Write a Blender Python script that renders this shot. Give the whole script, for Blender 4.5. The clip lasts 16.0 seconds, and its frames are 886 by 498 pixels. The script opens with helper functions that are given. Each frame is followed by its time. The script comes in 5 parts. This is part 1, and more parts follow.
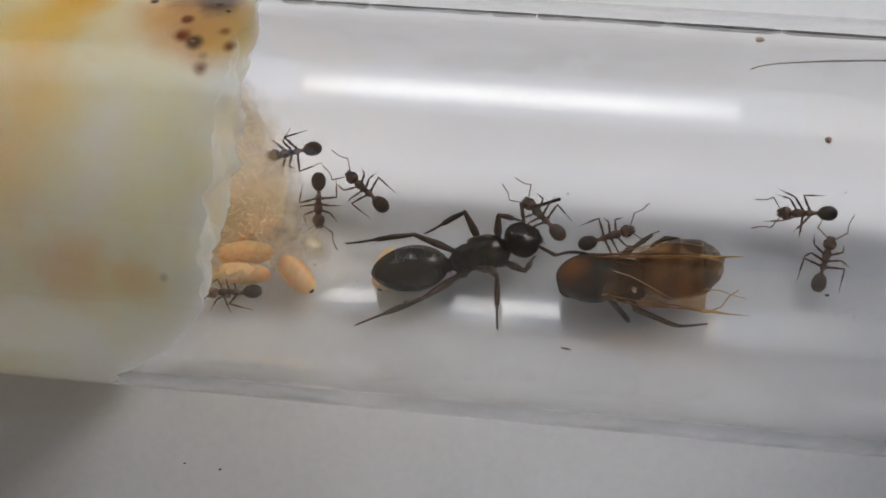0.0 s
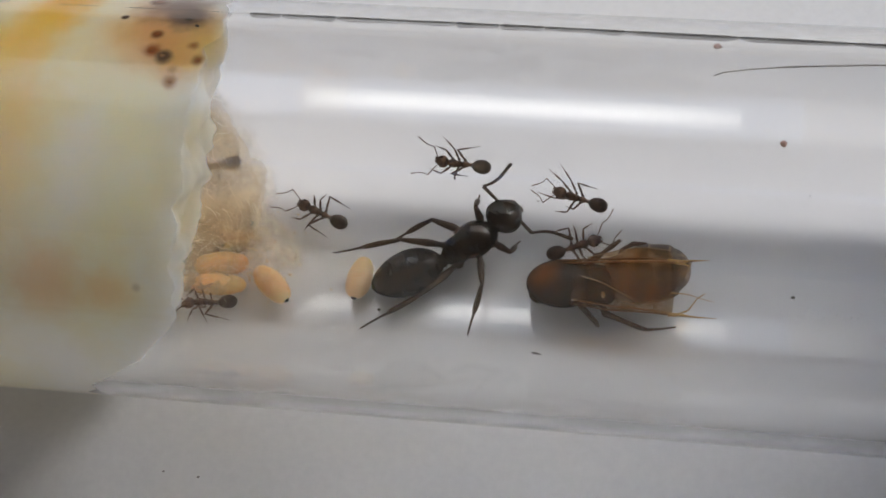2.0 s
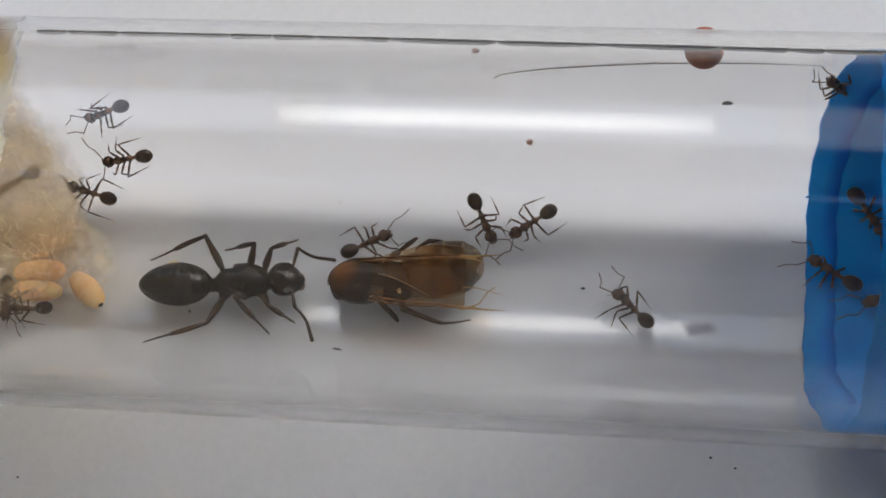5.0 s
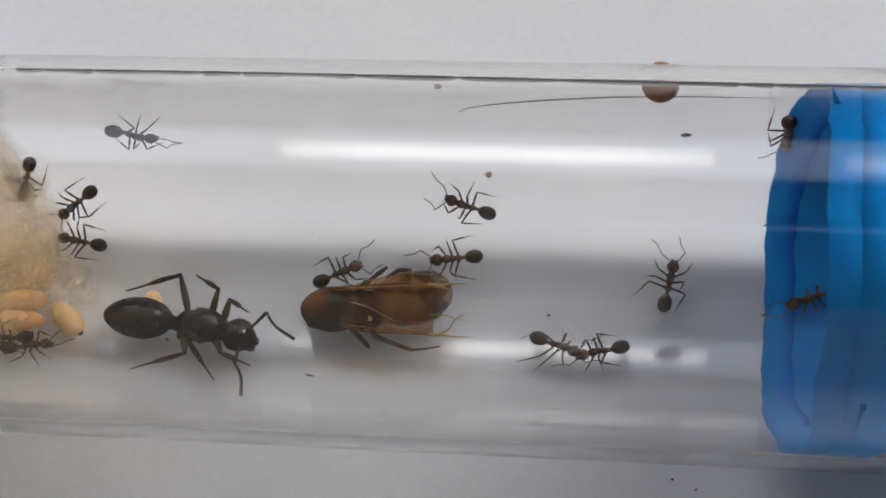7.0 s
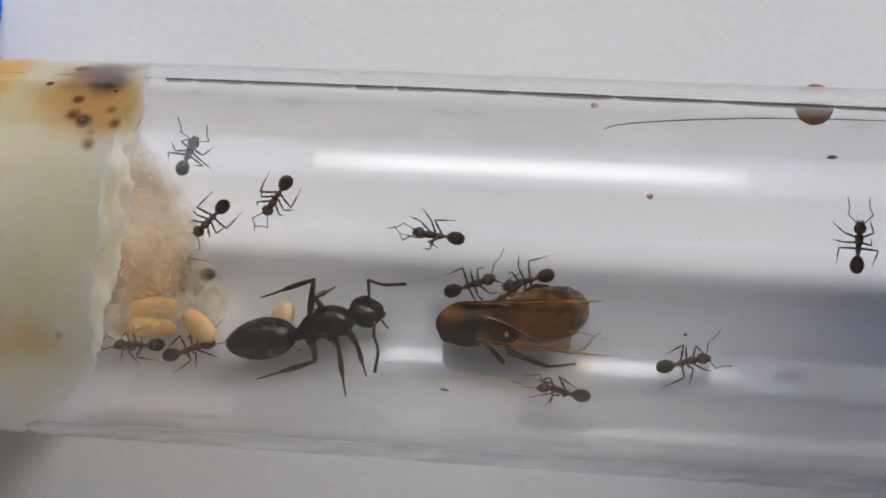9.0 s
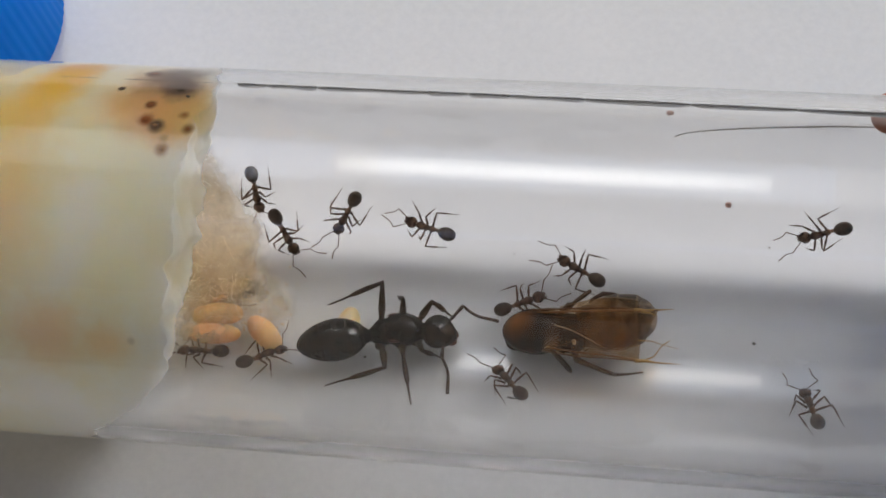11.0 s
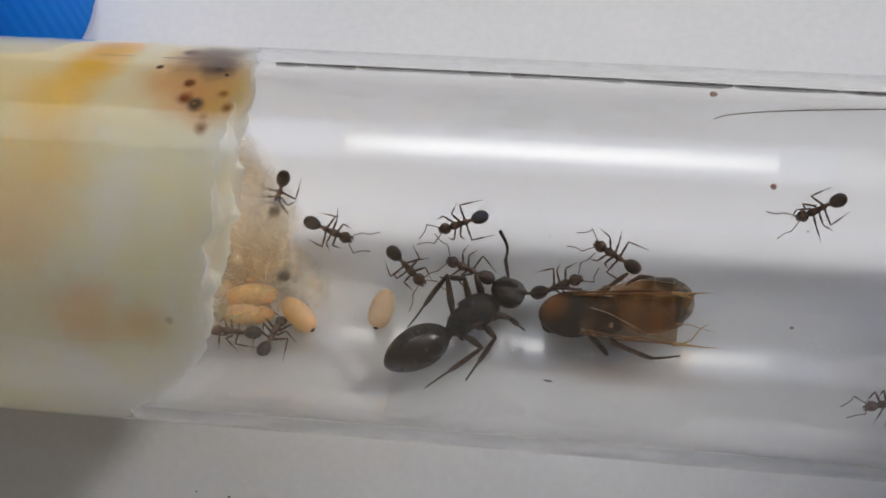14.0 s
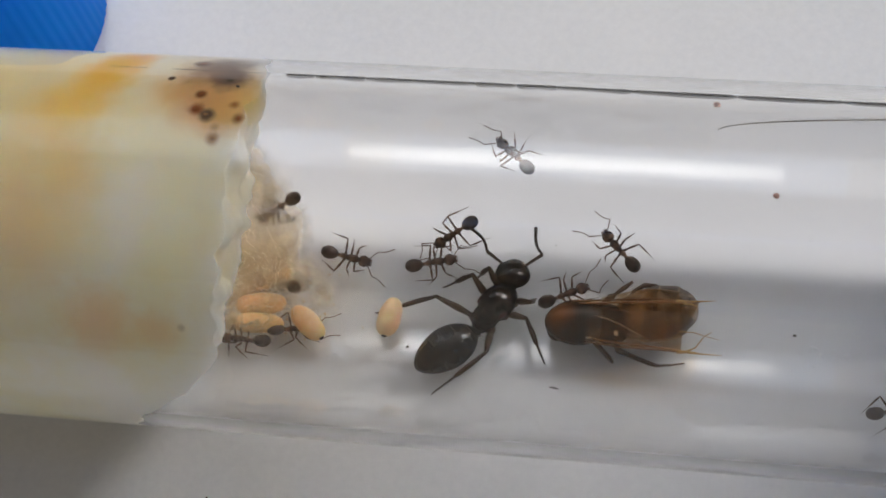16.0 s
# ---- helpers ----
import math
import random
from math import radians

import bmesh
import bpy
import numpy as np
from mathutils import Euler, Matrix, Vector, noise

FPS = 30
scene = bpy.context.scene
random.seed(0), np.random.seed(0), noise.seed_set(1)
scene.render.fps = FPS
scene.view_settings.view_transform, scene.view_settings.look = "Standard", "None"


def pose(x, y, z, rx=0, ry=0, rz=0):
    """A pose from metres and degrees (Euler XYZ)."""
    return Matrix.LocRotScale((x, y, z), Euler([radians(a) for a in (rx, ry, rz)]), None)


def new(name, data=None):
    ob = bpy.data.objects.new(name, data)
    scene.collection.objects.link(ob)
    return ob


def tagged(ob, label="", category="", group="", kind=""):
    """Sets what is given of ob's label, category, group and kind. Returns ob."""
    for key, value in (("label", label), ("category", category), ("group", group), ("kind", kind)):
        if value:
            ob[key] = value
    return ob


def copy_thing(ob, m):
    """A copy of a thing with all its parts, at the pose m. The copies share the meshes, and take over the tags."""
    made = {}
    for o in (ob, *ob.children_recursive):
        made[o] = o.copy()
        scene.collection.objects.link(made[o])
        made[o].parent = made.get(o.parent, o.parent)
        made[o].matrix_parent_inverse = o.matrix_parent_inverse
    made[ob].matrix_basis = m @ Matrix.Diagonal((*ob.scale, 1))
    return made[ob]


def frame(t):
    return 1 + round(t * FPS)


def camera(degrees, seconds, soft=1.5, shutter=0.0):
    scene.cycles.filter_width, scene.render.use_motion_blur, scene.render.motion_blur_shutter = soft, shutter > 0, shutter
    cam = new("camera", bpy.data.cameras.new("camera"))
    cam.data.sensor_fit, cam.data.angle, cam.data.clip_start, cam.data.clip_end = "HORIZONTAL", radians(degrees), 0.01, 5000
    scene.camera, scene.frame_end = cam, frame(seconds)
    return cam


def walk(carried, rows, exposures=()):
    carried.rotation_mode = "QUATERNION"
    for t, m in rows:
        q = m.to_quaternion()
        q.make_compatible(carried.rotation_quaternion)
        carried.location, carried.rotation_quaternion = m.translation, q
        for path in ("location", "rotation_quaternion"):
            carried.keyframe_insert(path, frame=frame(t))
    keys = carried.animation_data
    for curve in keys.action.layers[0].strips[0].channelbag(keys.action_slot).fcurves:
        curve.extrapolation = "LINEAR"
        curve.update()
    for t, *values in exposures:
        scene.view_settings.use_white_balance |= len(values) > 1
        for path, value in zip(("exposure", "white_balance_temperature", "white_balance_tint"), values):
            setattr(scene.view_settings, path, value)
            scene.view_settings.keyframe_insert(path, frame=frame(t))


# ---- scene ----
# A glass tube of 16 mm lies on white paper; x runs along it, z is up. MM turns millimetres into metres.
MM = 0.001
AXIS, R_OUT, R_IN = 8.0, 8.0, 7.42


def stand(x, y, z, rx, ry, rz):
    return pose(x * MM, y * MM, z * MM, rx, ry, rz)


# ---- camera ----
cam = camera(26.93, 16.0, soft=1.6)
walk(cam, [
    (0, stand(6.32, -28.71, 71.86, 23.611, 6.325, 7.728)),
    (0.5, stand(6.38, -28.91, 71.97, 23.637, 6.361, 7.721)),
    (1, stand(6.88, -29.13, 72.95, 23.719, 6.528, 7.460)),
    (1.5, stand(7.62, -29.43, 73.89, 23.817, 6.781, 7.255)),
    (2, stand(7.88, -29.26, 72.72, 23.987, 6.758, 7.091)),
    (2.5, stand(8.66, -29.46, 74.37, 23.863, 6.894, 6.888)),
    (3, stand(9.17, -29.41, 74.18, 23.941, 7.036, 6.842)),
    (3.5, stand(9.58, -29.44, 74.85, 24.119, 7.018, 6.676)),
    (4, stand(9.91, -29.52, 74.43, 24.188, 6.715, 6.492)),
    (4.5, stand(12.63, -29.90, 74.50, 23.908, 6.426, 5.679)),
    (5, stand(16.31, -29.67, 74.51, 23.841, 7.111, 5.499)),
    (5.2, stand(17.05, -29.82, 74.47, 23.869, 7.074, 5.188)),
    (7.3, stand(18.19, -30.30, 76.84, 24.614, 7.369, 5.288)),
    (7.5, stand(17.27, -30.03, 76.95, 24.440, 7.270, 5.458)),
    (8, stand(15.50, -30.25, 76.54, 24.587, 7.512, 5.923)),
    (8.5, stand(14.60, -29.96, 76.72, 24.529, 7.635, 6.371)),
    (9, stand(13.21, -29.84, 77.25, 24.595, 7.567, 6.698)),
    (9.5, stand(12.96, -30.01, 77.92, 24.716, 7.883, 6.931)),
    (9.7, stand(12.63, -30.50, 80.09, 24.982, 7.961, 7.135)),
    (11.8, stand(10.87, -29.57, 75.95, 24.647, 8.027, 7.341)),
    (12, stand(11.03, -29.70, 76.05, 24.631, 8.096, 7.418)),
    (12.5, stand(10.51, -29.95, 76.04, 24.732, 7.770, 7.412)),
    (13, stand(10.14, -29.99, 75.91, 24.670, 7.806, 7.433)),
    (13.5, stand(9.71, -30.12, 76.66, 24.557, 7.804, 7.495)),
    (14, stand(9.68, -30.18, 76.95, 24.541, 7.991, 7.615)),
    (14.5, stand(9.89, -30.37, 77.39, 24.636, 8.183, 7.775)),
    (15, stand(9.68, -30.40, 77.47, 24.707, 8.149, 7.736)),
    (15.5, stand(9.79, -30.29, 77.26, 24.741, 8.257, 7.735)),
    (16, stand(9.73, -30.76, 77.89, 24.922, 8.099, 7.654)),
])

# ---- light: roof windows and added lamps in a closed room with a sloped ceiling ----
scene.view_settings.exposure = 1.53
scene.cycles.blur_glossy = 0.0  # daylight comes sharply through the glass
scene.cycles.transparent_max_bounces = 40  # many thin layers of cotton
scene.cycles.max_bounces, scene.cycles.diffuse_bounces, scene.cycles.transmission_bounces = 32, 10, 24  # light crosses the glass many times
world = bpy.data.worlds.new("world")
world.use_nodes = True
scene.world = world
sky = world.node_tree.nodes.new("ShaderNodeTexSky")
sky.sky_type, sky.sun_disc = "NISHITA", False
sky.sun_elevation, sky.sun_rotation = radians(50), radians(180)
back = world.node_tree.nodes["Background"]
back.inputs["Strength"].default_value = 0.1
world.node_tree.links.new(sky.outputs[0], back.inputs[0])


SLOPE = pose(0, 0.79, 0.96, -39.3, 0, 0)  # x across, y up the slope, z out of the room


def slope_lamp(name, x0, x1, v0, v1, watts, colour):
    """An area lamp in the plane of the slope: a roof window's daylight or added fill."""
    lamp = bpy.data.lights.new(name, "AREA")
    lamp.shape, lamp.size, lamp.size_y, lamp.energy, lamp.color = "RECTANGLE", x1 - x0, v1 - v0, watts, colour
    new(name, lamp).matrix_world = SLOPE @ pose((x0 + x1) / 2, (v0 + v1) / 2, -0.02)


for k, watts in enumerate((0.23, 0.25, 0.27, 0.28, 0.28)):
    # nested lamps, so the window brightens towards its middle and ends softly
    slope_lamp("window_light", -0.244 - 0.014 * k, -0.060 + 0.016 * k, -0.112 - 0.003 * k, 0.082 + 0.003 * k, watts, (1.0, 0.972, 0.935))
# wide dim lamp added around the window to veil the glass with haze
slope_lamp("blind_light", -0.62, 0.30, -0.27, 0.27, 0.5, (1.0, 0.972, 0.935))
slope_lamp("curtained_window_light", -1.10, -0.345, -0.13, 0.10, 0.62, (1.0, 0.94, 0.86))
# fill lamp added on the right, outside the tube's reflections, for the cotton's front
slope_lamp("window_light_right", 0.50, 1.45, -0.25, 0.22, 4.1, (1.0, 0.968, 0.93))


# ---- node helpers ----
def material(name):
    m = bpy.data.materials.new(name)
    m.use_nodes = True
    nt = m.node_tree
    b = nt.nodes["Principled BSDF"]
    return m, nt, b


def node(nt, kind, **given):
    n = nt.nodes.new(kind)
    for k, v in given.items():
        n.inputs[k.replace("_", " ")].default_value = v
    return n


def noise_of(nt, scale, detail=4.0, rough=0.6, coords="Object"):
    tc = nt.nodes.new("ShaderNodeTexCoord")
    n = node(nt, "ShaderNodeTexNoise", Scale=scale, Detail=detail, Roughness=rough)
    nt.links.new(tc.outputs[coords], n.inputs["Vector"])
    return n


def ramp(nt, fac, stops):
    r = nt.nodes.new("ShaderNodeValToRGB")
    e = r.color_ramp.elements
    while len(e) < len(stops):
        e.new(0.5)
    for el, (p, c) in zip(e, stops):
        el.position, el.color = p, (*c, 1)
    nt.links.new(fac, r.inputs[0])
    return r


def mixed(nt, fac, a, b, mode="MIX"):
    m = nt.nodes.new("ShaderNodeMix")
    m.data_type, m.blend_type = "RGBA", mode
    for sock, v in ((m.inputs[0], fac), (m.inputs[6], a), (m.inputs[7], b)):
        if isinstance(v, (int, float)):
            sock.default_value = v
        elif isinstance(v, tuple):
            sock.default_value = (*v, 1)
        else:
            nt.links.new(v, sock)
    return m.outputs[2]


def bumped(nt, b, height, strength, distance):
    u = node(nt, "ShaderNodeBump", Strength=strength, Distance=distance)
    nt.links.new(height, u.inputs["Height"])
    nt.links.new(u.outputs[0], b.inputs["Normal"])


def spot(nt, centre, radius, soft, wobble, fac_scale=1.0):
    """A soft-edged round patch in the object's space, in millimetres, with an uneven outline."""
    tc = nt.nodes.new("ShaderNodeTexCoord")
    d = nt.nodes.new("ShaderNodeVectorMath")
    d.operation = "DISTANCE"
    d.inputs[1].default_value = [c * MM for c in centre]
    nt.links.new(tc.outputs["Object"], d.inputs[0])
    n = noise_of(nt, 900.0, 5.0)
    a = node(nt, "ShaderNodeMath")
    a.operation = "MULTIPLY_ADD"
    a.inputs[1].default_value, a.inputs[2].default_value = wobble * MM, -0.5 * wobble * MM
    nt.links.new(n.outputs["Fac"], a.inputs[0])
    s = nt.nodes.new("ShaderNodeMath")
    nt.links.new(d.outputs["Value"], s.inputs[0])
    nt.links.new(a.outputs[0], s.inputs[1])
    r = nt.nodes.new("ShaderNodeMapRange")
    r.interpolation_type = "SMOOTHSTEP"
    r.inputs["From Min"].default_value, r.inputs["From Max"].default_value = (radius + soft) * MM, (radius - soft) * MM
    r.inputs["To Min"].default_value, r.inputs["To Max"].default_value = 0.0, fac_scale
    nt.links.new(s.outputs[0], r.inputs["Value"])
    return r.outputs["Result"]


def plain(name, c1, c2, scale, rough, fine=0, bump=0.0, depth=0.01, metal=0.0, sss=0.0, tight=0.2):
    m, nt, b = material(name)
    n = noise_of(nt, scale)
    r = ramp(nt, n.outputs["Fac"], [(0.5 - tight, c1), (0.5 + tight, c2)])
    b.inputs["Roughness"].default_value, b.inputs["Metallic"].default_value = rough, metal
    col = r.outputs[0]
    if fine:
        f = noise_of(nt, fine, 3.0)
        col = mixed(nt, 0.25, col, f.outputs["Fac"], "OVERLAY")
        if bump:
            bumped(nt, b, f.outputs["Fac"], bump, depth * MM)
    nt.links.new(col, b.inputs["Base Color"])
    if sss:
        b.inputs["Subsurface Weight"].default_value = sss
        b.inputs["Subsurface Radius"].default_value = (0.5 * MM, 0.3 * MM, 0.15 * MM)
        b.inputs["Subsurface Scale"].default_value = 1.0
    return m


def see_through(name, c1, c2, scale, rough, share):
    """A matt stuff that also lets some light through."""
    m = plain(name, c1, c2, scale, rough)
    nt = m.node_tree
    b = nt.nodes["Principled BSDF"]
    b.inputs["Specular IOR Level"].default_value = 0.15
    t = nt.nodes.new("ShaderNodeBsdfTranslucent")
    nt.links.new(b.inputs["Base Color"].links[0].from_socket, t.inputs[0])
    mx = nt.nodes.new("ShaderNodeMixShader")
    mx.inputs[0].default_value = share
    nt.links.new(b.outputs[0], mx.inputs[1])
    nt.links.new(t.outputs[0], mx.inputs[2])
    nt.links.new(mx.outputs[0], nt.nodes["Material Output"].inputs[0])
    return m


def banded(name, c1, c2, pale, step, phase, rough):
    """Cuticle of an abdomen: plates with paler hind borders, step and phase in millimetres along x."""
    m = plain(name, c1, c2, 1000.0, rough, 5000.0, 0.14, 0.012, tight=0.1)
    nt = m.node_tree
    b = nt.nodes["Principled BSDF"]
    tc = nt.nodes.new("ShaderNodeTexCoord")
    sep = nt.nodes.new("ShaderNodeSeparateXYZ")
    nt.links.new(tc.outputs["Object"], sep.inputs[0])
    k = node(nt, "ShaderNodeMath")
    k.operation = "MULTIPLY_ADD"
    k.inputs[1].default_value, k.inputs[2].default_value = 1 / (step * MM), phase
    nt.links.new(sep.outputs["X"], k.inputs[0])
    f = nt.nodes.new("ShaderNodeMath")
    f.operation = "FRACT"
    nt.links.new(k.outputs[0], f.inputs[0])
    edge = ramp(nt, f.outputs[0], [(0.0, (0.9, 0.9, 0.9)), (0.07, (0.6, 0.6, 0.6)), (0.16, (0, 0, 0)), (0.8, (0.1, 0.1, 0.1)), (1.0, (0, 0, 0))])
    col = mixed(nt, edge.outputs[0], b.inputs["Base Color"].links[0].from_socket, pale)
    nt.links.new(col, b.inputs["Base Color"])
    return m


# ---- materials ----
PAPER = plain("white_paper", (0.76, 0.77, 0.79), (0.82, 0.82, 0.83), 90.0, 0.75, 2500.0, 0.3, 0.03)
# unseen walls: grey ones keep the tube's reflections dark, white ones bounce fill
DIM_WALL = plain("wall_paint", (0.33, 0.32, 0.305), (0.39, 0.38, 0.365), 3.0, 0.9, 60.0, 0.1, 0.5)
FILL_WALL = plain("fill_wall", (0.80, 0.79, 0.77), (0.86, 0.85, 0.83), 3.0, 0.9, 60.0, 0.1, 0.5)
TABLE_WOOD = plain("table_wood", (0.34, 0.23, 0.14), (0.46, 0.33, 0.21), 9.0, 0.45, 200.0, 0.1, 0.2)
CUTICLE = plain("queen_cuticle", (0.007, 0.005, 0.0035), (0.036, 0.022, 0.013), 1500.0, 0.19, 5200.0, 0.14, 0.012, tight=0.12)
GASTER = banded("queen_gaster", (0.008, 0.006, 0.004), (0.040, 0.026, 0.016), (0.060, 0.040, 0.026), 0.62, 0.3, 0.22)
WORKER_GASTER = banded("worker_gaster", (0.045, 0.028, 0.020), (0.16, 0.10, 0.068), (0.20, 0.135, 0.092), 0.2, 0.1, 0.3)
CUTICLE_WORKER = plain("worker_cuticle", (0.075, 0.042, 0.028), (0.27, 0.15, 0.095), 2600.0, 0.3, 8000.0, 0.45, 0.015, tight=0.12)
LIMB = plain("limb_cuticle", (0.028, 0.016, 0.010), (0.11, 0.065, 0.036), 1100.0, 0.42, 9000.0, 0.2, 0.006)
LIMB_WORKER = plain("worker_limb", (0.045, 0.027, 0.018), (0.21, 0.12, 0.078), 2600.0, 0.45, 9000.0, 0.2, 0.005)
EYE = plain("eye", (0.010, 0.009, 0.008), (0.016, 0.014, 0.012), 900.0, 0.2)
JAW = plain("jaw", (0.07, 0.028, 0.016), (0.13, 0.05, 0.03), 1200.0, 0.35)
LARVA = plain("larva_skin", (0.80, 0.48, 0.20), (0.88, 0.65, 0.37), 900.0, 0.65, 4000.0, 0.15, 0.02, sss=0.8)
COCOON = plain("cocoon_silk", (0.76, 0.52, 0.27), (0.86, 0.66, 0.41), 1100.0, 0.7, 6000.0, 0.3, 0.02, sss=0.6)
FECES_RED = plain("red_brown_spot", (0.24, 0.065, 0.015), (0.40, 0.14, 0.03), 2500.0, 0.6)
FECES_BROWN = plain("brown_spot", (0.28, 0.16, 0.09), (0.46, 0.26, 0.12), 2500.0, 0.7)
FECES = plain("dark_spot", (0.02, 0.012, 0.008), (0.05, 0.03, 0.02), 2000.0, 0.6)
DUST = plain("dust_flake", (0.26, 0.24, 0.22), (0.40, 0.38, 0.36), 2000.0, 0.7)
SPECK_BROWN = plain("pale_food_speck", (0.46, 0.26, 0.21), (0.56, 0.34, 0.28), 1500.0, 0.6)
RUST = plain("dried_food", (0.26, 0.060, 0.030), (0.36, 0.11, 0.05), 1500.0, 0.55, 6000.0, 0.3, 0.03)
for m in (CUTICLE, CUTICLE_WORKER, GASTER, WORKER_GASTER, LIMB, LIMB_WORKER):
    m.node_tree.nodes["Principled BSDF"].inputs["Specular IOR Level"].default_value = 0.4
DEBRIS = plain("debris", (0.04, 0.035, 0.03), (0.10, 0.08, 0.06), 2500.0, 0.7)
HAIR = plain("hair", (0.34, 0.32, 0.30), (0.58, 0.55, 0.52), 900.0, 0.45)
SMEAR = plain("water_residue", (0.70, 0.71, 0.72), (0.80, 0.80, 0.80), 2500.0, 0.35)
CRUMB = plain("crumbs", (0.60, 0.42, 0.20), (0.86, 0.74, 0.52), 1500.0, 0.7)


def make_glass():
    m, nt, b = material("tube_glass")
    nt.nodes.remove(b)
    g = node(nt, "ShaderNodeBsdfGlass", Roughness=0.0, IOR=1.47)
    g.inputs["Color"].default_value = (0.992, 0.992, 0.990, 1)
    nt.links.new(g.outputs[0], nt.nodes["Material Output"].inputs[0])
    return m


def at_wall(x, phi, r=7.44):
    """A place on the tube's inner wall, in millimetres: x along it, phi round it from the lowest line."""
    return (x, r * math.sin(radians(phi)), AXIS - r * math.cos(radians(phi)))


# stains of the cotton where it presses on the upper glass: x, phi, radius, softness, unevenness, colour, strength
STAINS = [(at_wall(x, phi), *rest) for x, phi, *rest in (
    (-22.0, 160, 4.6, 3.6, 3.0, (0.90, 0.76, 0.42), 0.6),
    (-17.7, 128, 0.9, 0.7, 1.0, (0.92, 0.50, 0.02), 0.95), (-17.95, 136, 0.9, 0.8, 1.2, (0.94, 0.55, 0.03), 0.95), (-18.2, 145, 1.0, 0.9, 1.2, (0.94, 0.60, 0.08), 0.9),
    (-18.6, 155, 1.1, 1.0, 1.4, (0.93, 0.66, 0.16), 0.85), (-19.3, 165, 1.3, 1.2, 1.6, (0.92, 0.70, 0.26), 0.75), (-18.4, 186, 1.5, 1.4, 1.8, (0.90, 0.72, 0.36), 0.6),
    (-20.0, 205, 2.2, 1.9, 1.8, (0.90, 0.70, 0.42), 0.5),
    (-14.8, 152, 1.0, 1.0, 1.2, (0.80, 0.58, 0.24), 0.8), (-13.0, 152, 1.9, 1.1, 1.4, (0.78, 0.50, 0.22), 0.95), (-12.2, 160, 1.2, 0.9, 1.2, (0.80, 0.54, 0.22), 0.9),
    (-13.9, 138, 1.1, 0.8, 1.2, (0.42, 0.26, 0.15), 0.9), (-12.95, 144, 0.75, 0.5, 1.0, (0.19, 0.14, 0.12), 0.95), (-13.4, 133, 1.0, 0.7, 1.0, (0.22, 0.16, 0.13), 0.85),
    (-14.59, 132.6, 0.34, 0.22, 0.5, (0.13, 0.045, 0.012), 0.95), (-13.85, 153.2, 0.24, 0.14, 0.3, (0.16, 0.030, 0.006), 0.95), (-13.80, 160.0, 0.32, 0.20, 0.5, (0.34, 0.085, 0.018), 0.95),
    (-13.30, 162.2, 0.30, 0.18, 0.4, (0.11, 0.075, 0.065), 0.9), (-11.93, 163.1, 0.22, 0.16, 0.4, (0.26, 0.09, 0.025), 0.9), (-12.31, 157.2, 0.18, 0.14, 0.4, (0.34, 0.13, 0.04), 0.8),
    (-12.76, 171.2, 0.24, 0.20, 0.4, (0.42, 0.21, 0.07), 0.9), (-12.80, 167.0, 0.14, 0.12, 0.3, (0.52, 0.32, 0.14), 0.7), (-15.42, 145.1, 0.15, 0.07, 0.2, (0.06, 0.03, 0.012), 0.95),
    (-10.6, 172.5, 0.12, 0.1, 0.3, (0.55, 0.40, 0.22), 0.6), (-14.4, -128, 0.8, 0.7, 1.0, (0.90, 0.62, 0.36), 0.5), (-16.9, -130, 1.4, 1.1, 1.6, (0.90, 0.62, 0.36), 0.5),
    (-13.4, -130, 0.14, 0.1, 0.2, (0.50, 0.40, 0.30), 0.5))]
STAINS += [((-10.8, -0.8, 9.8), 5.6, 0.7, 1.2, (0.94, 0.78, 0.52), 0.95), ((-14.6, 1.0, 5.0), 3.2, 1.2, 1.6, (0.93, 0.75, 0.48), 0.9)]  # the tan front


def make_cotton(name):
    m, nt, b = material(name)
    n = noise_of(nt, 260.0, 6.0, 0.65)
    col = ramp(nt, n.outputs["Fac"], [(0.36, (0.985, 0.90, 0.70)), (0.5, (0.988, 0.93, 0.79)), (0.64, (0.992, 0.96, 0.88))]).outputs[0]
    for centre, radius, soft, wobble, colour, amount in STAINS:
        col = mixed(nt, spot(nt, centre, radius, soft, wobble, amount), col, colour)
    f = noise_of(nt, 3000.0, 8.0, 0.7)
    col = mixed(nt, 0.08, col, f.outputs["Fac"], "OVERLAY")
    nt.links.new(col, b.inputs["Base Color"])
    b.inputs["Roughness"].default_value = 0.85
    b.inputs["Specular IOR Level"].default_value = 0.1
    b.inputs["Subsurface Weight"].default_value = 1.0
    b.inputs["Subsurface Radius"].default_value = (4.0 * MM, 3.8 * MM, 3.4 * MM)
    b.inputs["Subsurface Scale"].default_value = 1.0
    bumped(nt, b, f.outputs["Fac"], 0.25, 0.06 * MM)
    return m


def make_plug(share):
    m, nt, b = material("plug_plastic")
    n = noise_of(nt, 420.0, 5.0)
    r = ramp(nt, n.outputs["Fac"], [(0.3, (0.0, 0.25, 0.76)), (0.7, (0.002, 0.35, 0.86))])
    nt.links.new(r.outputs[0], b.inputs["Base Color"])
    b.inputs["Roughness"].default_value = 0.4
    f = noise_of(nt, 1600.0, 5.0)
    bumped(nt, b, f.outputs["Fac"], 0.4, 0.08 * MM)
    b.inputs["Specular IOR Level"].default_value = 0.03
    t = nt.nodes.new("ShaderNodeBsdfTranslucent")
    t.inputs[0].default_value = (0.0, 0.40, 0.95, 1)
    mx = nt.nodes.new("ShaderNodeMixShader")
    mx.inputs[0].default_value = share
    nt.links.new(b.outputs[0], mx.inputs[1])
    nt.links.new(t.outputs[0], mx.inputs[2])
    nt.links.new(mx.outputs[0], nt.nodes["Material Output"].inputs[0])
    return m


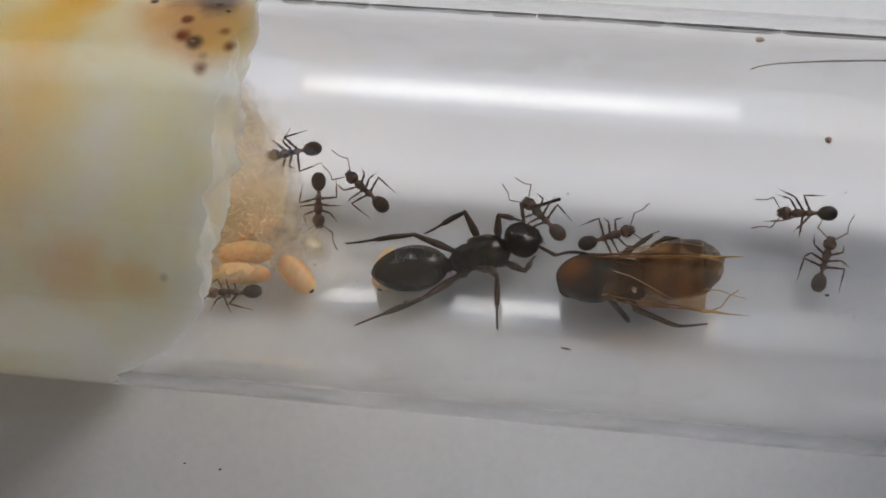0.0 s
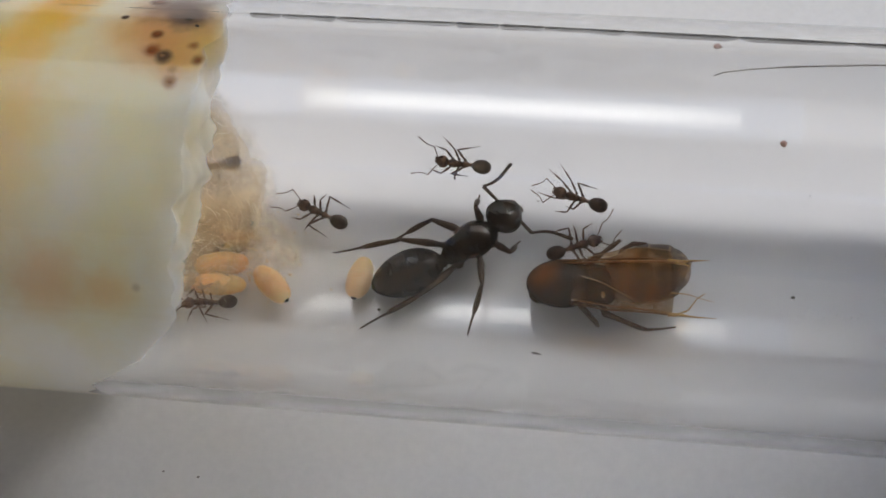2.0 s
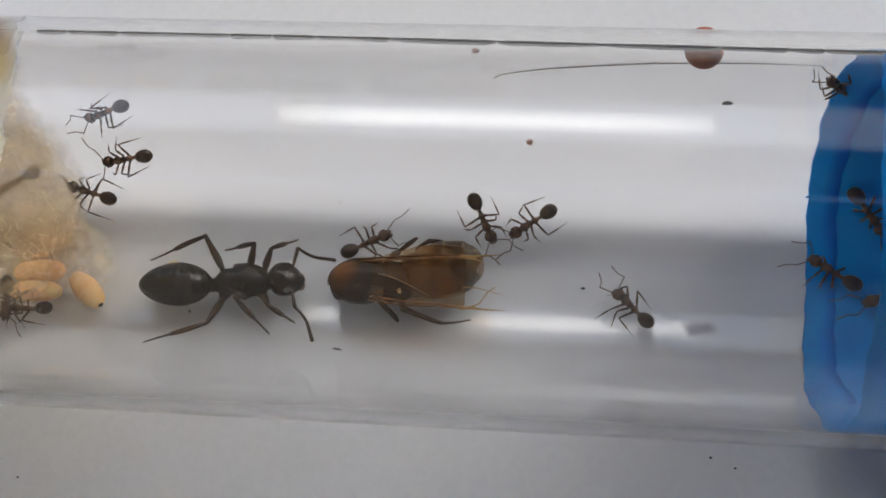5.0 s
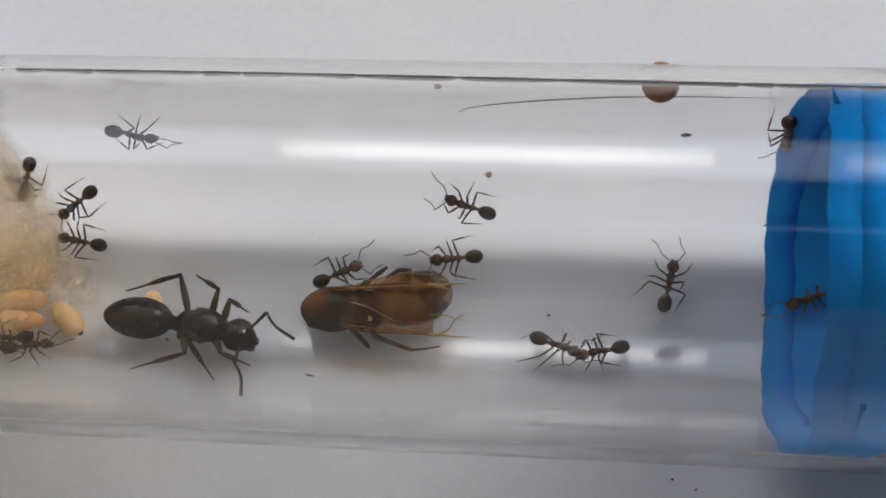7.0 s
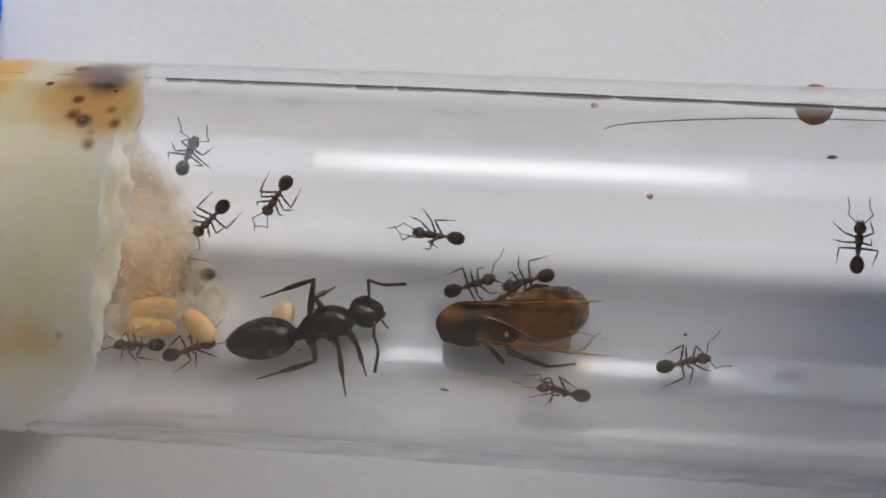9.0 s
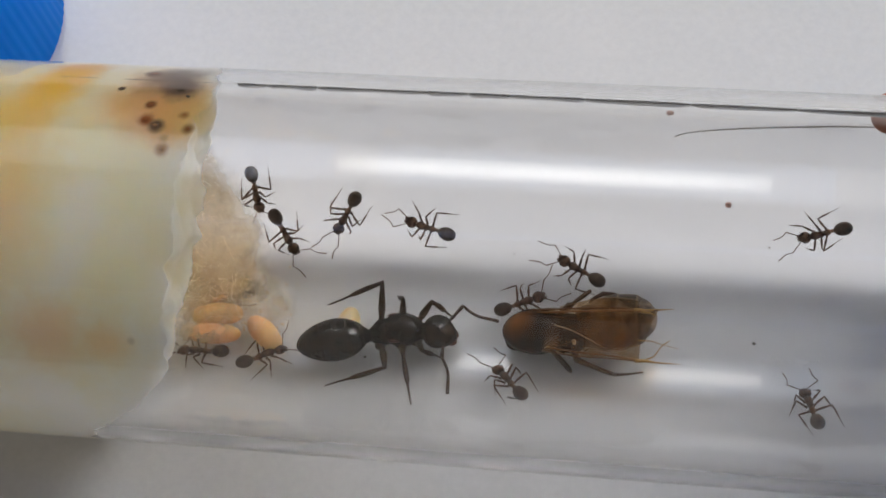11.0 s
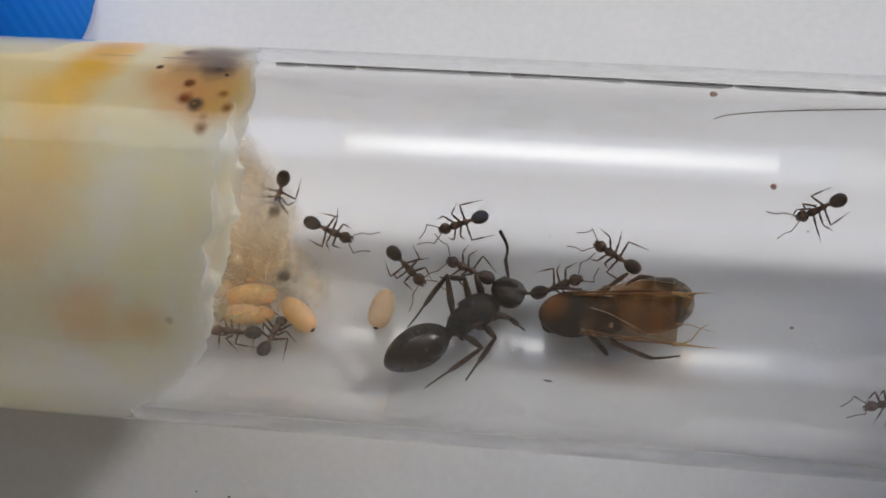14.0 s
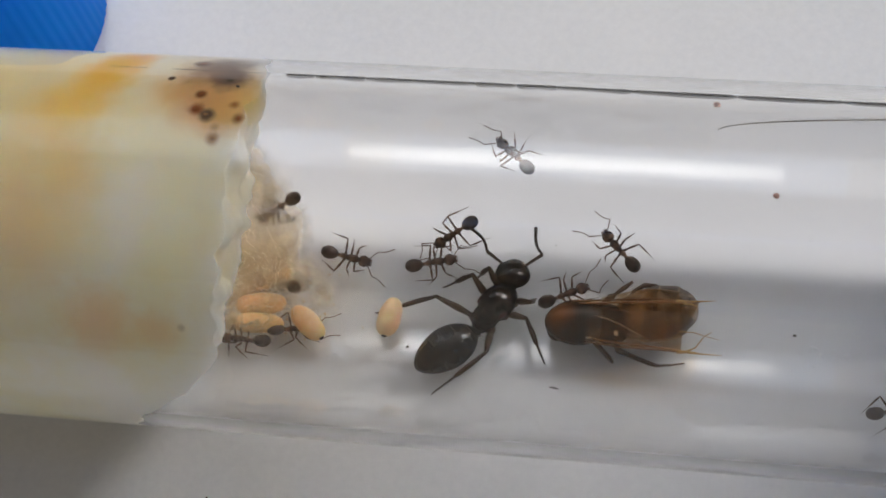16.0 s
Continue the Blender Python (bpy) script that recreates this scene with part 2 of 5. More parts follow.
def make_wing():
    m, nt, b = material("wing_membrane")
    n = noise_of(nt, 1200.0, 4.0)
    r = ramp(nt, n.outputs["Fac"], [(0.35, (0.86, 0.71, 0.52)), (0.65, (0.97, 0.93, 0.86))])
    t = nt.nodes.new("ShaderNodeBsdfTransparent")
    nt.links.new(r.outputs[0], t.inputs[0])
    b.inputs["Base Color"].default_value = (0.50, 0.25, 0.085, 1)
    b.inputs["Roughness"].default_value = 0.3
    f = noise_of(nt, 5200.0, 4.0)
    bumped(nt, b, f.outputs["Fac"], 0.4, 0.03 * MM)
    mx = nt.nodes.new("ShaderNodeMixShader")
    w = noise_of(nt, 700.0, 5.0)
    k = nt.nodes.new("ShaderNodeMapRange")
    k.inputs["From Min"].default_value, k.inputs["From Max"].default_value = 0.35, 0.65
    k.inputs["To Min"].default_value, k.inputs["To Max"].default_value = 0.03, 0.17
    nt.links.new(w.outputs["Fac"], k.inputs["Value"])
    nt.links.new(k.outputs["Result"], mx.inputs[0])
    nt.links.new(t.outputs[0], mx.inputs[1])
    nt.links.new(b.outputs[0], mx.inputs[2])
    nt.links.new(mx.outputs[0], nt.nodes["Material Output"].inputs[0])
    return m


def make_dead_body():
    m, nt, b = material("dead_ant_cuticle")
    n = noise_of(nt, 800.0, 5.0)
    col = ramp(nt, n.outputs["Fac"], [(0.36, (0.010, 0.007, 0.005)), (0.5, (0.034, 0.020, 0.012)), (0.66, (0.075, 0.040, 0.020))]).outputs[0]
    col = mixed(nt, spot(nt, (-2.75, 0.15, 1.80), 0.55, 0.5, 0.7, 0.85), col, (0.24, 0.085, 0.022))
    col = mixed(nt, spot(nt, (-1.2, -0.75, 1.55), 0.30, 0.2, 0.4, 0.7), col, (0.20, 0.14, 0.09))
    col = mixed(nt, spot(nt, (-1.55, 0.75, 1.75), 0.35, 0.3, 0.4, 0.9), col, (0.012, 0.008, 0.006))
    f = noise_of(nt, 8000.0, 3.0)
    col = mixed(nt, 0.3, col, f.outputs["Fac"], "OVERLAY")
    nt.links.new(col, b.inputs["Base Color"])
    b.inputs["Roughness"].default_value = 0.25
    b.inputs["Specular IOR Level"].default_value = 0.15
    bumped(nt, b, f.outputs["Fac"], 0.25, 0.012 * MM)
    return m


def make_fray(patches, stains, least=0.65, most=0.24, c1=(0.99, 0.83, 0.56), c2=(0.995, 0.92, 0.74)):
    """Thin cotton: soft patches of fibre, thinning out to nothing, with gaps between them."""
    m, nt, b = material("frayed_cotton")
    n = noise_of(nt, 300.0, 6.0, 0.7)
    col = ramp(nt, n.outputs["Fac"], [(0.38, c1), (0.62, c2)]).outputs[0]
    for centre, radius, soft, wobble, colour, amount in stains:
        col = mixed(nt, spot(nt, centre, radius, soft, wobble, amount), col, colour)
    nt.links.new(col, b.inputs["Base Color"])
    b.inputs["Roughness"].default_value = 0.9
    b.inputs["Specular IOR Level"].default_value = 0.0
    tl = nt.nodes.new("ShaderNodeBsdfTranslucent")
    nt.links.new(col, tl.inputs[0])
    body = nt.nodes.new("ShaderNodeMixShader")
    body.inputs[0].default_value = 0.5
    nt.links.new(b.outputs[0], body.inputs[1])
    nt.links.new(tl.outputs[0], body.inputs[2])
    t = nt.nodes.new("ShaderNodeBsdfTransparent")
    g = noise_of(nt, 380.0, 9.0, 0.66)
    k = nt.nodes.new("ShaderNodeMapRange")
    k.inputs["From Min"].default_value, k.inputs["From Max"].default_value = 0.34, 0.62
    k.inputs["To Min"].default_value, k.inputs["To Max"].default_value = most * least, most
    nt.links.new(g.outputs["Fac"], k.inputs["Value"])
    cover = None
    for centre, radius, soft, wobble, amount in patches:
        p = spot(nt, centre, radius, soft, wobble, amount)
        if cover is not None:
            a = node(nt, "ShaderNodeMath")
            a.operation = "MAXIMUM"
            nt.links.new(cover, a.inputs[0])
            nt.links.new(p, a.inputs[1])
            p = a.outputs[0]
        cover = p
    both = node(nt, "ShaderNodeMath")
    both.operation = "MULTIPLY"
    nt.links.new(k.outputs["Result"], both.inputs[0])
    nt.links.new(cover, both.inputs[1])
    mx = nt.nodes.new("ShaderNodeMixShader")
    nt.links.new(both.outputs[0], mx.inputs[0])
    nt.links.new(t.outputs[0], mx.inputs[1])
    nt.links.new(body.outputs[0], mx.inputs[2])
    nt.links.new(mx.outputs[0], nt.nodes["Material Output"].inputs[0])
    return m


LINING = [(at_wall(x, phi, 7.2), r, 0.75, 2.0, 1.0) for x, phi, r in (
    (-14.6, 14, 1.3), (-14.4, 21, 1.9), (-14.3, 29, 1.9), (-15.0, 38, 1.9), (-15.6, 47, 2.0), (-16.2, 56, 2.1), (-16.8, 66, 2.2), (-17.0, 78, 2.3), (-17.0, 92, 2.5), (-16.8, 106, 2.6), (-17.8, 30, 2.8), (-18.0, 8, 2.4))]
FRAY_BACK = make_fray(LINING, ((at_wall(-14.1, 27, 7.2), 0.20, 0.14, 0.3, (0.42, 0.16, 0.05), 0.85), (at_wall(-13.1, 26.5, 7.2), 0.10, 0.08, 0.2, (0.42, 0.20, 0.08), 0.8), (at_wall(-15.2, 4, 7.0), 0.5, 0.4, 0.9, (0.42, 0.34, 0.24), 0.5)),
                      0.45, 0.62, (0.97, 0.82, 0.58), (0.99, 0.89, 0.70))
FLUFF = [((x, y, 1.3), r, 0.5, 1.5, 0.8) for x, y, r in ((-14.6, 1.6, 1.0), (-13.2, 1.9, 0.9), (-12.0, 1.4, 0.8), (-11.2, 0.6, 0.7), (-15.2, 0.2, 0.7), (-15.2, -0.9, 0.6), (-12.5, 0.2, 0.6), (-13.6, -0.3, 0.7), (-14.3, -1.2, 0.6), (-13.2, 0.7, 0.7))]
FRAY_LOW = make_fray(FLUFF, ((at_wall(-11.9, 12.5, 6.8), 0.16, 0.12, 0.3, (0.50, 0.26, 0.08), 0.8), (at_wall(-12.6, 13.0, 6.8), 0.12, 0.1, 0.3, (0.50, 0.26, 0.08), 0.8)), 0.2, 0.55, (0.95, 0.82, 0.56), (0.99, 0.91, 0.74))

FRAY_FIBRE = see_through("cotton_fibre", (0.92, 0.84, 0.66), (0.96, 0.91, 0.80), 400.0, 0.8, 0.5)
CAP_BLUE = see_through("cap_plastic", (0.001, 0.33, 0.95), (0.001, 0.37, 0.98), 300.0, 0.45, 0.45)
GLASS, COTTON, PLUG, WING, DEAD = make_glass(), make_cotton("damp_cotton"), make_plug(0.0), make_wing(), make_dead_body()
PLUG_RIM = make_plug(0.15)
VEIN = plain("wing_vein", (0.10, 0.045, 0.014), (0.22, 0.10, 0.03), 900.0, 0.4)
VEIN_PALE = plain("pale_vein", (0.42, 0.30, 0.18), (0.56, 0.44, 0.30), 900.0, 0.4)
VEIN_TIP = plain("torn_vein", (0.40, 0.23, 0.06), (0.54, 0.33, 0.10), 900.0, 0.4)
DEAD_LIMB = plain("dead_limb", (0.075, 0.040, 0.020), (0.14, 0.08, 0.04), 1100.0, 0.42, 9000.0, 0.2, 0.006)
DEAD_GASTER = banded("dead_gaster", (0.030, 0.021, 0.015), (0.36, 0.27, 0.19), (0.28, 0.21, 0.145), 0.85, 0.15, 0.3)
SCAR = plain("torn_pale_tissue", (0.62, 0.55, 0.45), (0.78, 0.72, 0.64), 1500.0, 0.6)


# ---- mesh helpers (sizes in millimetres) ----
def part(name, bm, mat, parent=None, label="", smooth=True):
    me = bpy.data.meshes.new(name)
    bm.to_mesh(me)
    bm.free()
    if smooth:
        me.shade_smooth()
    me.materials.append(mat)
    ob = new(name, me)
    ob.parent = parent
    return tagged(ob, label)


def base(name, label, category, group="", m=None):
    ob = new(name)
    ob.empty_display_size = 0.001
    if m is not None:
        ob.matrix_world = m
    return tagged(ob, label, category, group)


def blob(bm, centre, radii, turn=(0, 0, 0), seg=24, rings=14, shape=None):
    """An egg-like body; shape(u, v) gives a factor from the unit sphere's point."""
    got = bmesh.ops.create_uvsphere(bm, u_segments=seg, v_segments=rings, radius=1.0)["verts"]
    e = Euler([radians(a) for a in turn]).to_matrix()
    for v in got:
        p = v.co.copy()
        k = shape(p) if shape else Vector((1, 1, 1))
        q = e @ Vector((p.x * radii[0] * k[0], p.y * radii[1] * k[1], p.z * radii[2] * k[2]))
        v.co = (q + Vector(centre)) * MM
    return got


def hose(bm, pts, radii, seg=8):
    """A closed tapering tube along the points."""
    pts = [Vector(p) for p in pts]
    rings = []
    for i, p in enumerate(pts):
        d = (pts[min(i + 1, len(pts) - 1)] - pts[max(i - 1, 0)]).normalized()
        a = d.orthogonal().normalized() if i == 0 else (rings[-1][1] - d * rings[-1][1].dot(d)).normalized()
        b = d.cross(a)
        vs = [bm.verts.new((p + radii[i] * (math.cos(w) * a + math.sin(w) * b)) * MM) for w in [2 * math.pi * k / seg for k in range(seg)]]
        rings.append((vs, a))
    for (r0, _), (r1, _) in zip(rings, rings[1:]):
        for k in range(seg):
            bm.faces.new((r0[k], r0[(k + 1) % seg], r1[(k + 1) % seg], r1[k]))
    bm.faces.new(rings[0][0][::-1])
    bm.faces.new(rings[-1][0])


def slab(bm, x0, x1, y0, y1, z0, z1):
    """A box in metres."""
    v = [bm.verts.new((x, y, z)) for x in (x0, x1) for y in (y0, y1) for z in (z0, z1)]
    for f in ((0, 1, 3, 2), (4, 6, 7, 5), (0, 4, 5, 1), (2, 3, 7, 6), (0, 2, 6, 4), (1, 5, 7, 3)):
        bm.faces.new([v[i] for i in f])


def revolve(bm, profile, seg=96, closed=False):
    """Turns a profile of (x, r) about the tube's axis, in the axis's own space."""
    rings = []
    for x, r in profile:
        rings.append([bm.verts.new((x * MM, r * math.sin(a) * MM, -r * math.cos(a) * MM)) for a in [2 * math.pi * k / seg for k in range(seg)]])
    n = len(rings)
    for i in range(n if closed else n - 1):
        r0, r1 = rings[i], rings[(i + 1) % n]
        for k in range(seg):
            bm.faces.new((r0[k], r0[(k + 1) % seg], r1[(k + 1) % seg], r1[k]))
    return rings


# ---- the room: unseen walls toned to steer fill and reflections ----
def room():
    def wall(name, boxes, mat, label, category="wall"):
        bm = bmesh.new()
        for bx in boxes:
            slab(bm, *bx)
        return tagged(part(name, bm, mat, None, "", False), label, category, kind="structure")
    lo, hi = -0.75, 1.75
    wall("floor", [(-1.6, 1.6, -1.8, 1.66, lo - 0.1, lo)], TABLE_WOOD, "brown wooden floor of the room", "floor")
    wall("ceiling", [(-1.6, 1.6, -1.8, -0.1, hi, hi + 0.1)], DIM_WALL, "unseen ceiling over the table, kept grey to dim reflections", "ceiling")
    wall("wall_south", [(-1.6, 1.6, -1.9, -1.8, lo, hi)], FILL_WALL, "unseen wall behind the camera, white to bounce fill")
    wall("wall_west", [(-1.7, -1.6, -1.9, 1.66, lo, hi)], FILL_WALL, "unseen side wall, white to bounce fill")
    wall("wall_east", [(1.6, 1.7, -1.9, 1.66, lo, hi)], DIM_WALL, "unseen side wall, kept grey to dim reflections")
    wall("wall_north", [(-1.6, 1.6, 1.56, 1.66, lo, 0.36)], DIM_WALL, "unseen low wall under the sloped ceiling, kept grey to dim reflections")
    # the slope, with two roof windows and an opening for the added right fill
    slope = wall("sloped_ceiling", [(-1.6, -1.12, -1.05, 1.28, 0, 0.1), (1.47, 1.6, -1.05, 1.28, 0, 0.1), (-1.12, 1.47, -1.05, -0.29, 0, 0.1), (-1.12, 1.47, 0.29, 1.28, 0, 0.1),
                                    (-0.31, -0.297, -0.29, 0.29, 0, 0.1), (0.05, 0.49, -0.29, 0.29, 0, 0.1)], DIM_WALL, "unseen sloped ceiling with lamp openings, kept grey to dim reflections", "ceiling")
    slope.matrix_world = SLOPE
    bm = bmesh.new()
    slab(bm, -0.6, 0.6, -0.45, 0.35, -0.031, -0.001)
    for x in (-0.55, 0.51):
        for y in (-0.40, 0.26):
            slab(bm, x, x + 0.04, y, y + 0.04, lo, -0.032)
    tagged(part("table", bm, TABLE_WOOD, None, "", False), "brown wooden table under the white paper", "table", kind="structure")
    bm = bmesh.new()
    slab(bm, -0.21, 0.21, -0.14, 0.157, -0.0008, 0.0)
    tagged(part("paper_sheet", bm, PAPER, None, "", False), "plain white paper sheet lying on the table", "paper", kind="structure")


room()


# ---- the tube, its cotton and its plug ----
def glass_tube():
    tube = base("glass_tube", "clear glass test tube lying on white paper", "test tube", m=pose(0, 0, AXIS * MM))
    bm = bmesh.new()
    prof = [(40.0, R_OUT - 0.15), (40.15, (R_OUT + R_IN) / 2), (40.0, R_IN + 0.1), (39.6, R_IN)]
    prof += [(x, R_IN) for x in (20, 0, -20, -60)]
    prof += [(-60 - R_IN * math.sin(a), R_IN * math.cos(a)) for a in [0.2 * k for k in range(1, 8)]]
    inner_end = len(prof)
    prof += [(-60 - R_OUT * math.sin(a), R_OUT * math.cos(a)) for a in [0.2 * k for k in range(7, 0, -1)]]
    prof += [(x, R_OUT) for x in (-60, -20, 0, 20, 39.8)]
    rings = revolve(bm, prof[:inner_end], 160)
    rings2 = revolve(bm, prof[inner_end:], 160)
    bm.faces.new(rings[-1])
    bm.faces.new(rings2[0][::-1])
    for k in range(160):
        bm.faces.new((rings2[-1][k], rings2[-1][(k + 1) % 160], rings[0][(k + 1) % 160], rings[0][k]))
    bmesh.ops.recalc_face_normals(bm, faces=bm.faces)
    g = part("tube_wall", bm, GLASS, tube)
    g.visible_shadow = True
    return tube


def cotton_plug():
    """Damp cotton pressed into the tube; its front bulges, and thin frayed cotton clings to the far wall before it."""
    plug = base("cotton_plug", "damp cream cotton plug with yellow and brown stains", "cotton", m=pose(0, 0, 0))
    def lip(p):
        """How far the front reaches at a place of the cross-section: further under the upper glass than on the floor."""
        u = min(1.0, max(0.0, (p.z + 2.0) / 7.0))
        return -16.4 + 4.65 * u * u * (3 - 2 * u) - 0.9 * max(0.0, p.y / 7.4) * (1 - u)

    def front(p):
        return lip(p) + noise.fractal(Vector((0, p.y, p.z)) * 0.35, 1.0, 2.0, 3) * 0.42
    LONG = 0.9
    bm = bmesh.new()
    seg, rings = 160, []
    for i in range(76):
        ring = []
        for k in range(seg):
            a = 2 * math.pi * k / seg
            w = max(0, i - 24) / 51 * math.pi / 2
            r = min(7.45, 9.0 * math.cos(w) ** 0.34 + 0.02)
            p = Vector((0, r * math.sin(a), -r * math.cos(a)))
            f, flat = front(p), Vector((3.0, p.y, p.z))
            p.x = f - LONG + LONG * math.sin(w) if i >= 24 else -58 + (f - LONG + 58) * (i / 24) ** 0.25
            if i >= 24:
                p.x += (noise.fractal(flat * 0.9, 1.0, 2.0, 4) * 0.42 + noise.fractal(flat * 3.2, 1.0, 2.0, 4) * 0.12) * min(1.0, (i - 23) / 30)
            ring.append(bm.verts.new((p + Vector((0, 0, AXIS))) * MM))
        rings.append(ring)
    for r0, r1 in zip(rings, rings[1:]):
        for k in range(seg):
            bm.faces.new((r0[k], r0[(k + 1) % seg], r1[(k + 1) % seg], r1[k]))
    bm.faces.new(rings[0][::-1])
    bm.faces.new(rings[-1])
    part("wad", bm, COTTON, plug)
    # thin stained cotton on the upper glass, and loose drifts of cotton over the floor before the wad
    def veil(surface, u0, u1, x0, x1, mat, label):
        b = bmesh.new()
        n, m, grid = 70, 60, []
        for i in range(n + 1):
            u = u0 + (u1 - u0) * i / n
            grid.append([b.verts.new(surface(x0 + (x1 - x0) * j / m, u) * MM) for j in range(m + 1)])
        for i in range(n):
            for j in range(m):
                b.faces.new((grid[i][j], grid[i + 1][j], grid[i + 1][j + 1], grid[i][j + 1]))
        return part("cotton_veil", b, mat, plug, label)

    def along_wall(r):
        return lambda x, a: Vector((x, r * math.sin(a), AXIS - r * math.cos(a)))

    def drift(height, lump):
        def surface(x, y):
            z = height + lump * noise.fractal(Vector((x, y, height)) * 1.1, 1.0, 2.0, 4)
            r = math.hypot(y, z - AXIS)
            k = min(1.0, 7.38 / r)
            return Vector((x, y * k, AXIS + (z - AXIS) * k))
        return surface
    # each in several thin layers
    for k in range(3):
        veil(along_wall(7.36 - 0.42 * k), 0.05, 2.1, -19.0, -11.0, FRAY_BACK, "loose beige cotton lining the glass")
        veil(drift(1.15 + 0.45 * k, 0.25), -2.0, 3.2, -16.5, -10.0, FRAY_LOW, "loose pale fluff over the brood")
    # dried lumps on the stains
    for x, phi, r, mat in ((-14.59, 132.6, 0.16, FECES_RED), (-13.85, 153.2, 0.13, FECES_RED), (-13.82, 160.2, 0.17, FECES_RED), (-13.34, 162.0, 0.12, FECES_BROWN), (-11.93, 163.1, 0.09, FECES_RED), (-12.76, 171.2, 0.10, FECES_BROWN),
                           (-15.42, 145.1, 0.09, FECES), (-12.95, 144.5, 0.2, DEBRIS), (-12.5, 148.0, 0.12, DEBRIS)):
        b = bmesh.new()
        c = Vector((x, phi * 0.1, r * 7))
        blob(b, (0, 0, 0), (r * 0.85, r * 0.65, 0.012), (0, 0, 40 * x), 18, 8, lambda p: Vector((1, 1, 1)) * (1 + 0.5 * noise.noise(p * 1.3 + c)))
        ob = part("stain_spot", b, mat, plug)
        ob.matrix_basis = Matrix.Translation(Vector(at_wall(x, phi, 7.458)) * MM) @ Matrix.Rotation(radians(phi), 4, "X")
    rnd = random.Random(5)
    bm = bmesh.new()

    def fibre(p, d, step, thick):
        pts = []
        for k in range(6):
            pts.append(p + Vector((0, 0, AXIS)))
            p = p + d * step
            d = (d + Vector((rnd.uniform(-.5, .5), rnd.uniform(-.5, .5), rnd.uniform(-.5, .5)))).normalized()
            rr = math.hypot(p.y, p.z)
            if rr > 7.36:
                p = Vector((p.x, p.y * 7.36 / rr, p.z * 7.36 / rr))
        hose(bm, pts, [thick] * 6, 3)
    way = lambda: Vector((rnd.uniform(-1, 1), rnd.uniform(-1, 1), rnd.uniform(-1, 1))).normalized()
    for _ in range(420):
        # fibres on the back wall before the wad
        a = rnd.uniform(0.15, 1.5)
        x = -13.2 - 2.2 * max(0.0, a - 0.45) - rnd.expovariate(0.8) + 0.7 * noise.noise(Vector((a * 5, 3, 4)))
        r = 7.34 - min(1.2, rnd.expovariate(3.0))
        fibre(Vector((x, r * math.sin(a), -r * math.cos(a))), way(), rnd.uniform(0.12, 0.26), 0.004)
    for _ in range(160):
        # wisps over the brood
        a, r = rnd.gauss(0.08, 0.15), rnd.uniform(5.9, 6.9)
        fibre(Vector((rnd.uniform(-15.6, -11.2), r * math.sin(a), -r * math.cos(a))), way(), rnd.uniform(0.12, 0.26), 0.005)
    for _ in range(1100):
        # nap on the wad's front
        a, q = rnd.uniform(0, 2 * math.pi), rnd.random() ** 0.22
        p = Vector((0, 7.3 * q * math.sin(a), -7.3 * q * math.cos(a)))
        p.x = front(p) - LONG + LONG * (1 - q ** 6) + rnd.gauss(0.08, 0.12)
        fibre(p, way(), rnd.uniform(0.06, 0.16), 0.005)
    tagged(part("loose_fibres", bm, FRAY_FIBRE, plug, "fine loose cotton fibres"), kind="stuff")
    return plug


